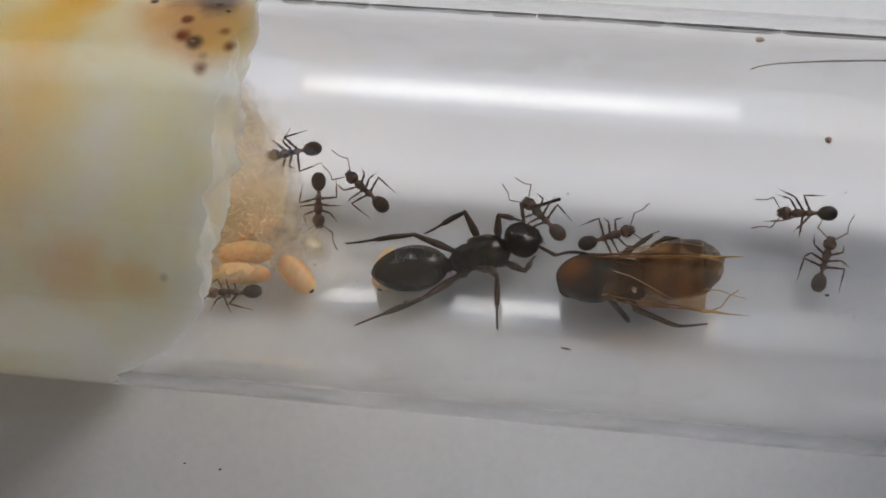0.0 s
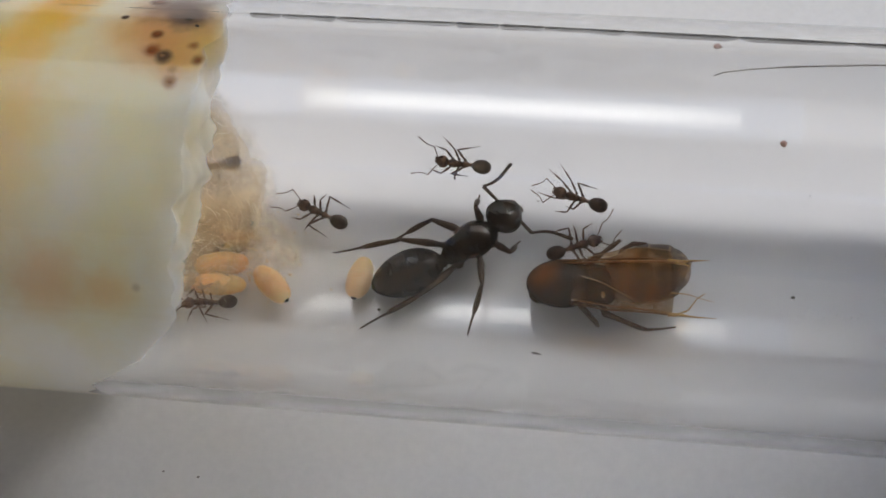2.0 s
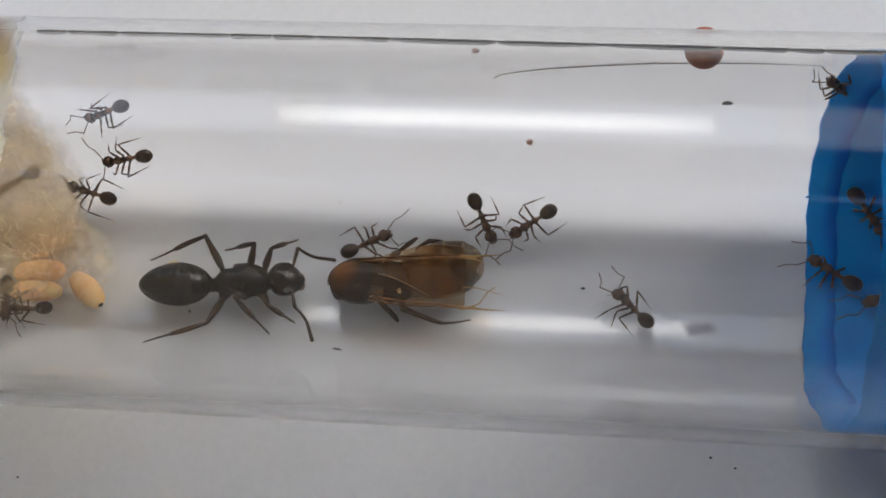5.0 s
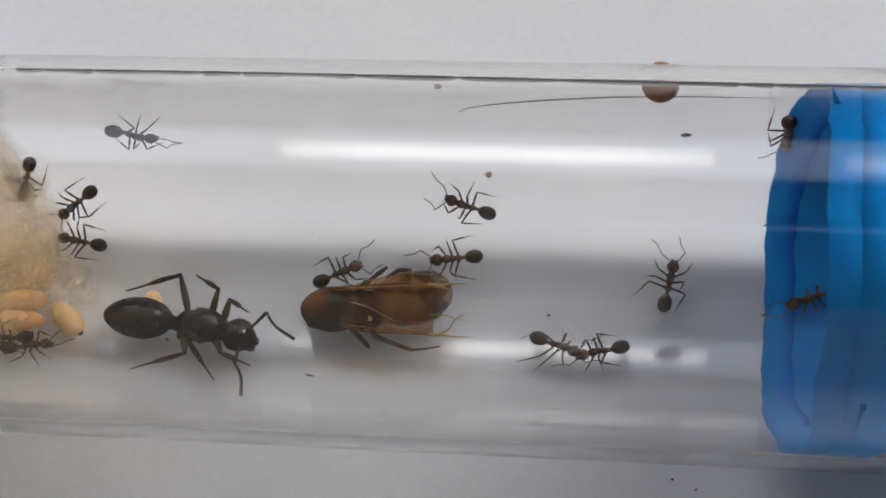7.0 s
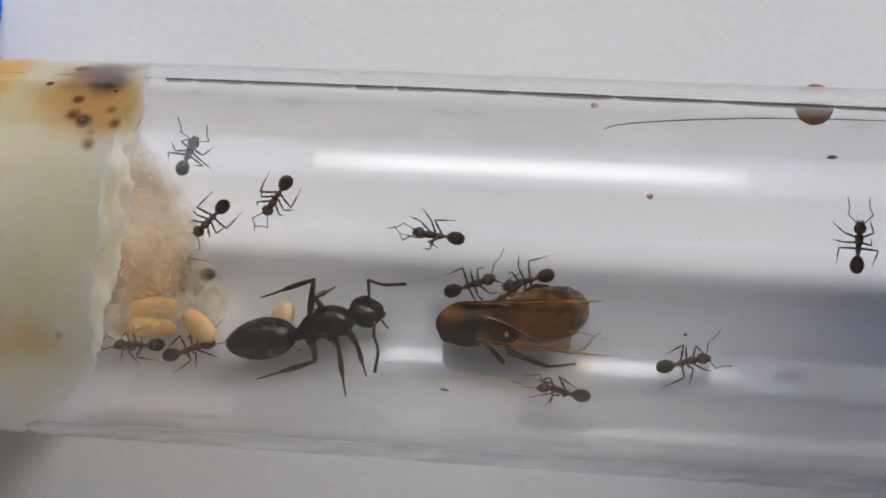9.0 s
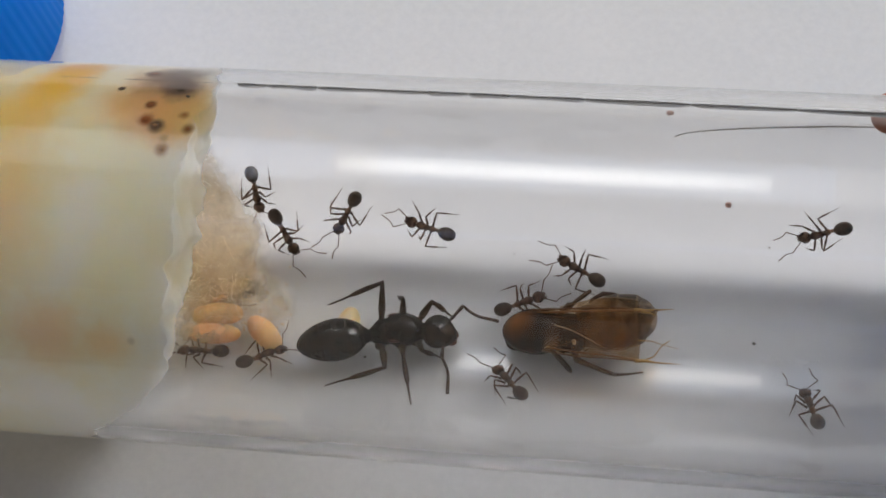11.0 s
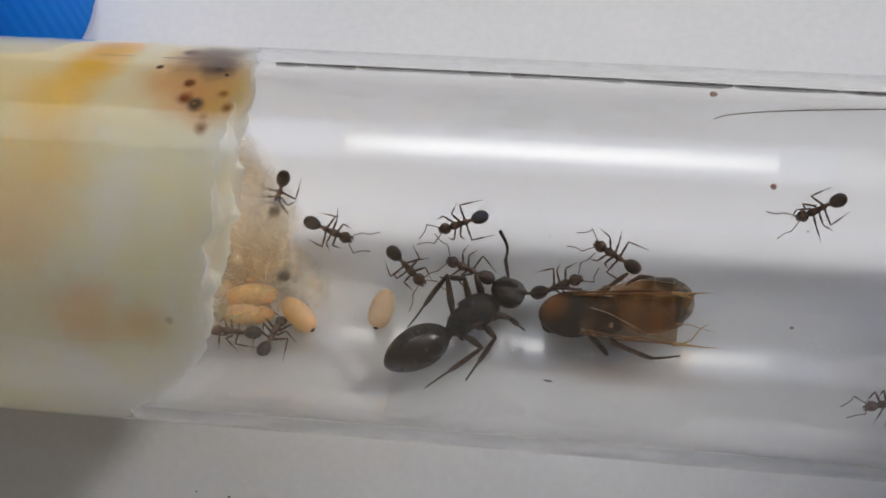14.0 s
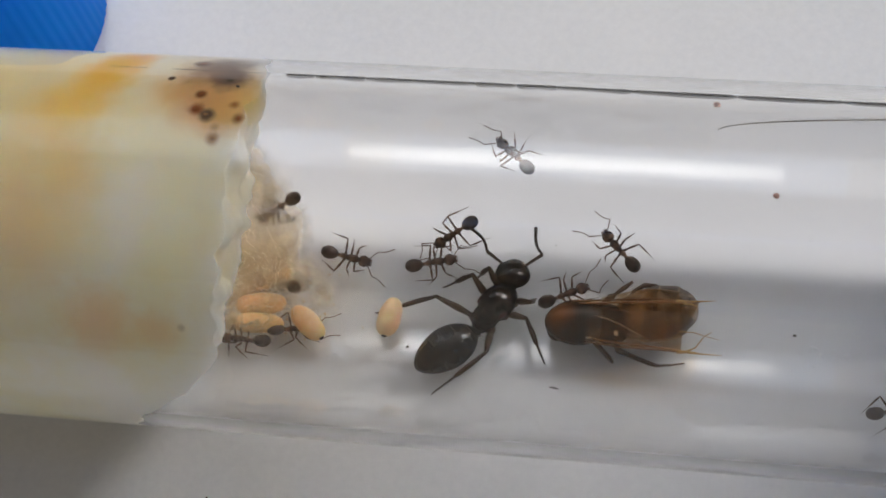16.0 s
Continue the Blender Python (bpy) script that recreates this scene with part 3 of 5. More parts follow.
def blue_plug():
    """A hollow blue stopper whose cut rim is slanted and ragged."""
    plug = base("blue_stopper", "blue plastic stopper with a ragged cut rim inside the tube", "stopper", m=pose(0, 0, AXIS * MM))
    seg = 180

    def ring_part(name, mat, profile, closed):
        b = bmesh.new()
        cols = []
        for k in range(seg):
            a = 2 * math.pi * k / seg
            p = Vector((math.cos(a), math.sin(a), 0))
            turn = min(1.0, max(-1.0, 1.2 * math.cos(a - 0.12)))
            rim = 20.60 - 0.98 * turn + 0.26 * noise.fractal(p * 2.2, 1.0, 2.0, 5) + 0.10 * max(0.0, noise.noise(p * 7.0)) - 0.25 * max(0.0, noise.noise(p * 4.3 + Vector((3, 1, 5))) - 0.35)
            cols.append([b.verts.new((x * MM, r * math.sin(a) * MM, -r * math.cos(a) * MM)) for x, r in profile(rim)])
        for k in range(seg):
            c0, c1 = cols[k], cols[(k + 1) % seg]
            for i in range(len(c0) - 1 + closed):
                q = (i + 1) % len(c0)
                b.faces.new((c0[i], c0[q], c1[q], c1[i]))
        if not closed:
            b.faces.new([c[0] for c in cols])
            b.faces.new([c[-1] for c in cols][::-1])
        bmesh.ops.recalc_face_normals(b, faces=b.faces)
        return part(name, b, mat, plug)
    # an even skirt that thickens to the solid stopper, and the thin torn rim before it
    lips = [(x, r) for k in range(4) for x, r in ((31.6 - 2.0 * k, 7.38), (31.1 - 2.0 * k, 7.38), (30.8 - 2.0 * k, 7.12), (29.9 - 2.0 * k, 7.12))]
    ring_part("stopper_body", PLUG, lambda rim: [(34.0, 7.38), (32.0, 7.38)] + lips + [(23.6, 7.36), (rim + 1.2, 7.345), (rim + 1.2, 6.26), (26.0, 6.15), (31.0, 6.0), (32.4, 5.0), (32.6, 2.5), (32.6, 0.05)], 0)
    ring_part("torn_rim", PLUG_RIM, lambda rim: [(rim + 1.195, 7.345), (rim + 0.4, 7.36), (rim + 0.05, 7.35), (rim, 7.30), (rim + 0.10, 7.12), (rim + 0.32, 6.80), (rim + 0.55, 6.45), (rim + 0.75, 6.30), (rim + 1.195, 6.265)], 1)
    rnd = random.Random(9)
    for _ in range(6):
        a = rnd.uniform(0.4, 2.2)
        bm = bmesh.new()
        x = 20.6 - 0.98 * min(1.0, max(-1.0, 1.2 * math.cos(a - 0.12)))
        y0, z0 = 7.25 * math.sin(a), -7.25 * math.cos(a)
        hose(bm, [(x + 0.3, y0, z0), (x - 0.02, y0 * 0.985, z0 * 0.985), (x - rnd.uniform(0.1, 0.25), y0 * 0.97, z0 * 0.97 + rnd.uniform(-.1, .1))], [0.08, 0.05, 0.01], 5)
        part("torn_shred", bm, PLUG_RIM, plug)
    for pts in (((21.9, 150), (21.75, 143), (21.6, 136)), ((23.1, -116), (22.75, -102), (22.45, -88))):
        # long shreds pressed to the glass
        bm = bmesh.new()
        hose(bm, [Vector(at_wall(x, phi, 7.37)) - Vector((0, 0, AXIS)) for x, phi in pts], [0.12, 0.07, 0.02], 6)
        part("torn_shred", bm, PLUG_RIM, plug)
    return plug


def bottle_cap():
    """A ribbed blue screw cap that lies on the paper behind the tube."""
    cap = base("screw_cap", "blue ribbed plastic screw cap lying on white paper", "bottle cap", m=stand(-31.5, 15.3, 0, 0, 0, 0))
    seg, ribs = 288, 72

    def lathe(name, profile):
        b = bmesh.new()
        cols = []
        for k in range(seg):
            a = 2 * math.pi * k / seg
            g = 0.05 * (0.5 + 0.5 * math.cos(ribs * a))
            cols.append([b.verts.new(((r + g * h) * math.cos(a) * MM, (r + g * h) * math.sin(a) * MM, z * MM)) for r, z, h in profile])
        n = len(profile)
        for k in range(seg):
            c0, c1 = cols[k], cols[(k + 1) % seg]
            for i in range(n):
                q = (i + 1) % n
                b.faces.new((c0[i], c1[i], c1[q], c0[q]))
        bmesh.ops.recalc_face_normals(b, faces=b.faces)
        return part(name, b, CAP_BLUE, cap)
    lathe("ribbed_skirt", [(5.3, 0.0, 0), (6.1, 0.0, 0), (6.2, 0.25, 1), (6.2, 10.3, 1), (6.05, 10.8, 0.6), (5.3, 10.8, 0)])
    lathe("cap_top", [(0.02, 10.805, 0), (6.05, 10.805, 0), (5.9, 11.2, 0), (5.2, 11.6, 0), (2.5, 11.7, 0), (0.02, 11.7, 0)])
    return cap


glass_tube()
cotton_plug()
blue_plug()
bottle_cap()


# ---- ants ----
def on_glass(x, phi, heading, lift=0.0):
    """The pose of a walker on the inside of the tube: x along it, phi round it from the lowest line, both as its feet stand."""
    u = min(1.0, max(0.0, (x - 19.5) / 1.3))
    r = R_IN - 0.02 - lift - 1.18 * u * u * (3 - 2 * u) * (1.0 if abs(phi) < 60 else 0.2)
    f, h = radians(phi), radians(heading)
    up = Vector((0, -math.sin(f), math.cos(f)))
    ahead = math.cos(h) * Vector((1, 0, 0)) + math.sin(h) * Vector((0, math.cos(f), math.sin(f)))
    side = up.cross(ahead)
    m = Matrix((ahead, side, up)).transposed().to_4x4()
    m.translation = Vector((x, r * math.sin(f), AXIS - r * math.cos(f))) * MM
    return m


WORKER = dict(s=0.9, hips={"f": (0.40, 0.15, 0.40), "m": (0.12, 0.16, 0.36), "h": (-0.18, 0.15, 0.36)},
              feet={"f": (1.12, 0.68, 0.0), "m": (0.16, 1.02, 0.0), "h": (-1.08, 0.88, 0.0)},
              femur={"f": 0.68, "m": 0.72, "h": 0.86}, shin={"f": 0.90, "m": 0.95, "h": 1.22}, thick=0.052,
              brow=(1.08, 0.13, 0.56), scape=0.72, flag=0.86)
QUEEN = dict(s=1.0, hips={"f": (0.85, 0.42, 0.62), "m": (0.15, 0.46, 0.55), "h": (-0.80, 0.42, 0.50)},
             feet={"f": (2.35, 1.75, 0.0), "m": (0.45, 2.65, 0.0), "h": (-3.3, 2.35, 0.0)},
             femur={"f": 1.25, "m": 1.65, "h": 2.10}, shin={"f": 1.55, "m": 2.35, "h": 3.15}, thick=0.15,
             brow=(2.15, 0.34, 1.05), scape=1.15, flag=1.75)


def leg_pose(plan, key, foot):
    """The poses of femur and shin for a foot in the ant's space (mm): the knee is lifted."""
    s, side = plan["s"], 1 if key[1] == "l" else -1
    h = plan["hips"][key[0]]
    hip = Vector((h[0], h[1] * side, h[2])) * s
    la, lb = plan["femur"][key[0]] * s, plan["shin"][key[0]] * s
    d = Vector(foot) - hip
    n = max(min(d.length, (la + lb) * 0.985), abs(la - lb) * 1.05)
    u = d.normalized()
    up = Vector(({"f": 0.35, "m": 0.15, "h": 0.75}[key[0]], {"f": 0.95, "m": 0.95, "h": 0.75}[key[0]] * side, 0.8))
    w = (up - up.dot(u) * u).normalized()
    c = max(-1.0, min(1.0, (la * la + n * n - lb * lb) / (2 * la * n)))
    knee = hip + la * (c * u + math.sqrt(1 - c * c) * w)
    end = hip + n * u

    def along(p, q):
        a = (q - p).normalized()
        b = (w - w.dot(a) * a).normalized()
        m = Matrix((a, b.cross(a), b)).transposed().to_4x4()
        m.translation = p * MM
        return m
    f, t = along(hip, knee), along(knee, end)
    return f, f.inverted() @ t


def feeler_pose(plan, side, yaw, pitch, bend, drop):
    """The poses of an antenna's scape and of the flagellum on it."""
    s = plan["s"]
    b = plan["brow"]
    m = pose(b[0] * s * MM, b[1] * side * s * MM, b[2] * s * MM, 0, -pitch, yaw * side)
    return m, pose(plan["scape"] * s * MM, 0, 0, 0, drop, -bend * side)


def add_limbs(ant, plan, mat, fine=1.0):
    s, k = plan["s"], plan["thick"]
    for key in ("fl", "fr", "ml", "mr", "hl", "hr"):
        la, lb = plan["femur"][key[0]] * s, plan["shin"][key[0]] * s
        k1 = k * s
        bm = bmesh.new()
        hose(bm, [(-0.25 * k1, 0, 0), (0.12 * la, 0, -0.2 * k1), (0.2 * la, 0, 0), (0.45 * la, 0, 0.1 * k1), (0.8 * la, 0, 0), (la, 0, 0)],
             [1.5 * k1, 1.15 * k1, 0.8 * k1, 1.2 * k1, 0.85 * k1, 0.6 * k1], 8)
        femur = part("leg", bm, mat, ant)
        femur["slot"] = key
        bm = bmesh.new()
        t = lb * 0.55
        hose(bm, [(-0.02 * lb, 0, 0.2 * k1), (0.06 * lb, 0, 0), (0.5 * t, 0, 0.15 * k1), (0.92 * t, 0, 0), (t, 0, 0), (1.06 * t, 0, 0), (0.75 * lb, 0, -0.15 * k1), (0.97 * lb, 0, -0.1 * k1), (lb, 0, 0.25 * k1)],
             [0.45 * k1, 0.62 * k1, 0.85 * k1, 0.78 * k1, 0.55 * k1, 0.36 * k1, 0.33 * k1, 0.26 * k1, 0.12 * k1], 7)
        shin = part("shin", bm, mat, femur)
        shin["slot"] = key
        f, sh = leg_pose(plan, key, Vector(plan["feet"][key[0]]) * s * Vector((1, 1, 1)) if key[1] == "l" else Vector((plan["feet"][key[0]][0], -plan["feet"][key[0]][1], 0)) * s)
        femur.matrix_basis, shin.matrix_basis = f, sh
    for side, slot in ((1, "al"), (-1, "ar")):
        ls, lf = plan["scape"] * s, plan["flag"] * s
        bm = bmesh.new()
        hose(bm, [(-0.04 * ls, 0, 0), (0.1 * ls, 0, 0), (0.6 * ls, 0, 0), (ls, 0, 0)], [0.5 * k * s, 0.42 * k * s, 0.52 * k * s, 0.60 * k * s], 7)
        a = part("antenna", bm, mat, ant)
        a["slot"] = slot
        bm = bmesh.new()
        n, bow = 11, -side
        pts, rad = [], []
        for i in range(n):
            for q, r in ((0.0, 0.42), (0.55, 0.55), (0.95, 0.44)):
                pts.append(((i + q) / n * lf, 0.07 * lf * math.sin(4.2 * (i + q) / n) * bow, -0.05 * lf * ((i + q) / n) ** 2))
                rad.append(r * k * s * (0.85 + 0.3 * i / n))
        pts.append((lf * 1.01, 0.07 * lf * math.sin(4.2) * bow, -0.05 * lf))
        rad.append(0.2 * k * s)
        hose(bm, pts, rad, 7)
        f = part("flagellum", bm, mat, a)
        f["slot"] = slot
        a.matrix_basis, f.matrix_basis = feeler_pose(plan, side, 55, 8, 62, 10)


def build_worker():
    ant = base("worker_ant", "small dark brown worker ant walking inside the glass tube", "ant", "worker ants in the tube")
    s = 0.9
    g = lambda v: tuple(q * s for q in v)
    bm = bmesh.new()
    blob(bm, g((0.90, 0, 0.50)), g((0.33, 0.30, 0.21)), (0, 14, 0), 28, 18, lambda p: Vector((1, 1 - 0.16 * p.x - 0.10 * p.x * p.x, 1 - 0.15 * p.x)))
    head = part("head", bm, CUTICLE_WORKER, ant)
    for sd in (1, -1):
        bm = bmesh.new()
        blob(bm, g((0.93, 0.245 * sd, 0.58)), g((0.075, 0.05, 0.06)), (0, 0, 0), 10, 8)
        part("eye", bm, EYE, head)
        bm = bmesh.new()
        hose(bm, [g((1.12, 0.13 * sd, 0.42)), g((1.22, 0.13 * sd, 0.39)), g((1.27, 0.02 * sd, 0.37))], [0.06 * s, 0.05 * s, 0.015], 6)
        part("mandible", bm, JAW, head)
    bm = bmesh.new()
    blob(bm, g((0.36, 0, 0.56)), g((0.29, 0.21, 0.20)), (0, 6, 0), 20, 12)
    blob(bm, g((0.10, 0, 0.55)), g((0.22, 0.165, 0.18)), (0, 0, 0), 18, 10)
    blob(bm, g((-0.20, 0, 0.49)), g((0.24, 0.155, 0.19)), (0, -12, 0), 18, 10)
    hose(bm, [g((0.52, 0, 0.55)), g((0.66, 0, 0.53))], [0.1 * s, 0.09 * s], 10)
    part("mesosoma", bm, CUTICLE_WORKER, ant)
    bm = bmesh.new()
    blob(bm, g((-0.46, 0, 0.44)), g((0.065, 0.11, 0.17)), (0, -10, 0), 12, 10)
    hose(bm, [g((-0.34, 0, 0.38)), g((-0.62, 0, 0.40))], [0.055 * s, 0.06 * s], 8)
    part("petiole", bm, CUTICLE_WORKER, ant)
    bm = bmesh.new()
    blob(bm, g((-0.98, 0, 0.50)), g((0.47, 0.35, 0.32)), (0, 4, 0), 36, 40,
         lambda p: Vector((1, 1 - 0.10 * p.x + (0.10 * min(0, p.x + 0.5)), 1)) * (1 + 0.012 * math.sin(max(-1, min(1, p.x)) * 13)))
    part("gaster", bm, WORKER_GASTER, ant)
    add_limbs(ant, WORKER, LIMB_WORKER)
    return ant


def build_queen():
    ant = base("queen_ant", "large glossy dark brown queen ant standing in the tube", "ant")
    # the head and gaster turn about the neck and the waist
    bm = bmesh.new()
    blob(bm, (0.80, 0, 0.05), (0.80, 0.80, 0.52), (0, 16, 0), 40, 26,
         lambda p: Vector((1, 1 - 0.17 * p.x - 0.12 * p.x * p.x, 1 - 0.12 * p.x)))
    blob(bm, (1.28, 0, -0.08), (0.30, 0.42, 0.24), (0, 20, 0), 20, 12)
    head = part("head", bm, CUTICLE, ant)
    head["slot"] = "head"
    head.matrix_basis = stand(1.12, 0, 0.92, 0, 0, 0)
    for sd in (1, -1):
        bm = bmesh.new()
        blob(bm, (0.88, 0.60 * sd, 0.24), (0.23, 0.13, 0.19), (0, 0, -8 * sd), 18, 12)
        part("eye", bm, EYE, head)
        bm = bmesh.new()
        hose(bm, [(1.30, 0.28 * sd, -0.16), (1.46, 0.28 * sd, -0.26), (1.56, 0.16 * sd, -0.31), (1.56, 0.02 * sd, -0.33)], [0.15, 0.13, 0.09, 0.03], 8)
        part("mandible", bm, JAW, head, "reddish brown mandible")
    bm = bmesh.new()
    blob(bm, (0.25, 0, 1.02), (1.00, 0.79, 0.72), (0, 4, 0), 36, 22, lambda p: Vector((1, 1 - 0.10 * max(0, p.x) ** 2, 1 - 0.1 * max(0, p.x))))
    blob(bm, (-0.55, 0, 0.95), (0.62, 0.62, 0.62), (0, -6, 0), 28, 16)
    blob(bm, (-0.95, 0, 0.72), (0.42, 0.44, 0.46), (0, -18, 0), 24, 14)
    blob(bm, (0.85, 0, 0.78), (0.46, 0.52, 0.46), (0, 10, 0), 22, 14)
    hose(bm, [(1.0, 0, 0.85), (1.32, 0, 0.90)], [0.26, 0.2], 12)
    part("mesosoma", bm, CUTICLE, ant)
    bm = bmesh.new()
    blob(bm, (-1.42, 0, 0.72), (0.15, 0.34, 0.46), (0, -10, 0), 18, 14)
    hose(bm, [(-1.15, 0, 0.58), (-1.45, 0, 0.5), (-1.75, 0, 0.62)], [0.2, 0.17, 0.2], 10)
    part("petiole", bm, CUTICLE, ant)
    bm = bmesh.new()
    blob(bm, (-1.55, 0, 0.2), (1.62, 1.0, 0.90), (0, 4, 0), 56, 96,
         lambda p: Vector((1, 1 + 0.10 * p.x - 0.10 * p.x * p.x, 1)) * (1 + 0.009 * (1 if math.sin(p.x * 5.2 + 1.0) > 0.86 else 0)))
    gaster = part("gaster", bm, GASTER, ant)
    gaster["slot"] = "gaster"
    gaster.matrix_basis = stand(-1.42, 0, 0.74, 0, 0, 0)
    for x, y, turn in ((0.72, 0.34, 35), (0.02, 0.38, 15), (-0.82, 0.36, -30)):
        for sd in (1, -1):
            bm = bmesh.new()
            blob(bm, (x, y * sd, 0.52), (0.26, 0.36, 0.26), (0, 0, -turn * sd), 16, 12)
            part("coxa", bm, LIMB, ant)
    # scars where the wings have been shed
    for sd in (1, -1):
        bm = bmesh.new()
        blob(bm, (-0.12, 0.66 * sd, 1.30), (0.26, 0.07, 0.10), (20 * sd, 0, 6 * sd), 14, 8)
        part("wing_scar", bm, JAW, ant)
    add_limbs(ant, QUEEN, LIMB)
    return ant


def build_dead_ant():
    """A dead winged ant on its belly, wings folded and torn; its head end points to -x."""
    ant = base("winged_ant", "dead brown winged ant with torn amber wings", "ant", m=on_glass(2.75, 1.5, 3.0))
    bm = bmesh.new()
    blob(bm, (-1.95, -0.04, 1.10), (1.50, 1.06, 0.95), (0, 0, 0), 48, 32,
         lambda p: Vector((1, 1 - 0.06 * p.x * p.x, 1)) * (1 - 0.035 * math.exp(-((p.x - 0.45) / 0.05) ** 2) - 0.03 * math.exp(-((p.x - 0.75) / 0.05) ** 2)))
    blob(bm, (-0.55, -0.05, 0.95), (1.05, 0.92, 0.76), (0, 0, 4), 28, 16, lambda p: Vector((1, 1, 1)) * (1 + 0.08 * noise.noise(p * 2.5)))
    part("thorax", bm, DEAD, ant)
    bm = bmesh.new()
    blob(bm, (-2.9, -0.1, 0.45), (0.55, 0.62, 0.42), (0, -30, 0), 24, 14)
    part("head", bm, DEAD, ant)
    bm = bmesh.new()
    def plates(p):
        # a pear shape, broad behind, in plates that overlap like tiles
        q = (p.x + 1) * 2.4
        return Vector((1, 0.90 + 0.12 * p.x, 0.93 + 0.1 * p.x)) * (1 + 0.05 * (q - math.floor(q)) + 0.03 * noise.noise(p * 2.2))
    blob(bm, (1.36, 0.47, 1.00), (1.92, 1.42, 0.90), (0, -2, 11), 56, 120, plates)
    part("gaster", bm, DEAD_GASTER, ant)

    def limb(name, pts, rad):
        b = bmesh.new()
        hose(b, pts, rad, 8)
        part(name, b, DEAD_LIMB, ant)
    limb("leg", [(-1.3, -0.7, 0.5), (-0.95, -1.05, 0.42), (-0.55, -1.45, 0.2), (-0.42, -1.62, 0.1)], [0.12, 0.13, 0.12, 0.07])
    limb("leg", [(-0.3, -0.75, 0.5), (-0.15, -1.15, 0.5), (0.35, -1.38, 0.55), (1.25, -1.72, 0.45), (1.6, -1.80, 0.38)], [0.15, 0.16, 0.12, 0.11, 0.08])
    limb("leg", [(1.58, -1.79, 0.38), (2.1, -1.72, 0.3), (2.75, -1.60, 0.28)], [0.07, 0.055, 0.04])
    limb("leg", [(-1.0, 0.8, 0.9), (-0.55, 1.25, 1.1), (-0.35, 1.32, 1.15)], [0.13, 0.16, 0.09])
    limb("leg", [(-0.42, 1.30, 1.15), (0.05, 1.62, 1.3), (0.42, 1.88, 1.4)], [0.07, 0.12, 0.07])
    limb("leg", [(0.25, 0.8, 0.9), (0.42, 1.2, 1.1), (0.5, 1.55, 1.25)], [0.15, 0.17, 0.09])
    limb("leg", [(0.48, 1.52, 1.25), (0.95, 1.74, 1.35), (1.5, 1.75, 1.35)], [0.06, 0.12, 0.06])

    def wing(edge, hem, z, veins, name, side):
        """A membrane between two polylines, over the gaster, with raised veins."""
        b = bmesh.new()
        n, k = 20, 8
        grid = []
        arch = lambda x, y: z + 0.34 * math.exp(-((x - 1.7) / 1.6) ** 2) - 0.20 * (abs(y - 0.1) / 1.2) ** 2

        def line(ps, u):
            q = u * (len(ps) - 1)
            i = min(int(q), len(ps) - 2)
            return Vector(ps[i]).lerp(Vector(ps[i + 1]), q - i)
        for i in range(n + 1):
            a, c = line(edge, i / n), line(hem, i / n)
            row = []
            for j in range(k + 1):
                p = a.lerp(c, j / k)
                row.append((p.x, p.y, arch(p.x, p.y) + 0.05 * math.sin(6 * j / k + 4 * i / n)))
            grid.append(row)
        top = [[b.verts.new(Vector(p) * MM) for p in row] for row in grid]
        low = [[b.verts.new((Vector(p) - Vector((0, 0, 0.02))) * MM) for p in row] for row in grid]
        for i in range(n):
            for j in range(k):
                b.faces.new((top[i][j], top[i + 1][j], top[i + 1][j + 1], top[i][j + 1]))
                b.faces.new((low[i][j], low[i][j + 1], low[i + 1][j + 1], low[i + 1][j]))
        rim = [(i, 0) for i in range(n)] + [(n, j) for j in range(k)] + [(i, k) for i in range(n, 0, -1)] + [(0, j) for j in range(k, 0, -1)]
        for (i, j), (p, q) in zip(rim, rim[1:] + rim[:1]):
            b.faces.new((top[i][j], low[i][j], low[p][q], top[p][q]))
        bmesh.ops.recalc_face_normals(b, faces=b.faces)
        w = part("wing", b, WING, ant, name)
        for pts, r0, r1, mat in veins:
            b = bmesh.new()
            m = 9
            full = [line(pts, i / m) for i in range(m + 1)]
            hose(b, [(p.x, p.y, (arch(p.x, p.y) if len(p) < 3 or p.z == 0 else p.z) + 0.01) for p in [Vector((q[0], q[1], q[2] if len(q) > 2 else 0)) for q in full]],
                 [0.8 * (r0 + (r1 - r0) * i / m) for i in range(m + 1)], 6)
            part("wing_vein", b, mat, w)
        return w
    AMBER = plain("amber_wing_edge", (0.16, 0.065, 0.018), (0.44, 0.22, 0.07), 700.0, 0.4)
    wing([(-2.1, 0.74), (-0.4, 0.82), (1.2, 0.80), (2.6, 0.72), (3.4, 0.76)], [(-1.9, 0.25), (-0.33, -0.25), (1.24, -1.15), (2.2, -0.95), (3.0, -0.25)], 1.84,
         [([(-2.2, 0.74), (-0.4, 0.82), (1.2, 0.80), (2.7, 0.72), (3.4, 0.76)], 0.055, 0.05, VEIN), ([(-1.9, 0.62), (-0.2, 0.68), (1.2, 0.64), (3.0, 0.66)], 0.06, 0.085, AMBER),
          ([(2.4, 0.70), (2.9, 0.72), (3.5, 0.80), (4.1, 0.86)], 0.12, 0.012, VEIN_TIP), ([(2.7, 0.66), (3.1, 0.60), (3.35, 0.48)], 0.10, 0.012, VEIN_TIP),
          ([(-2.0, 0.30), (-0.33, -0.22), (1.24, -1.12)], 0.028, 0.022, VEIN_PALE), ([(-1.2, 0.45), (0.6, 0.15), (1.9, -0.35)], 0.022, 0.014, VEIN)], "torn amber wing with brown veins", 1)
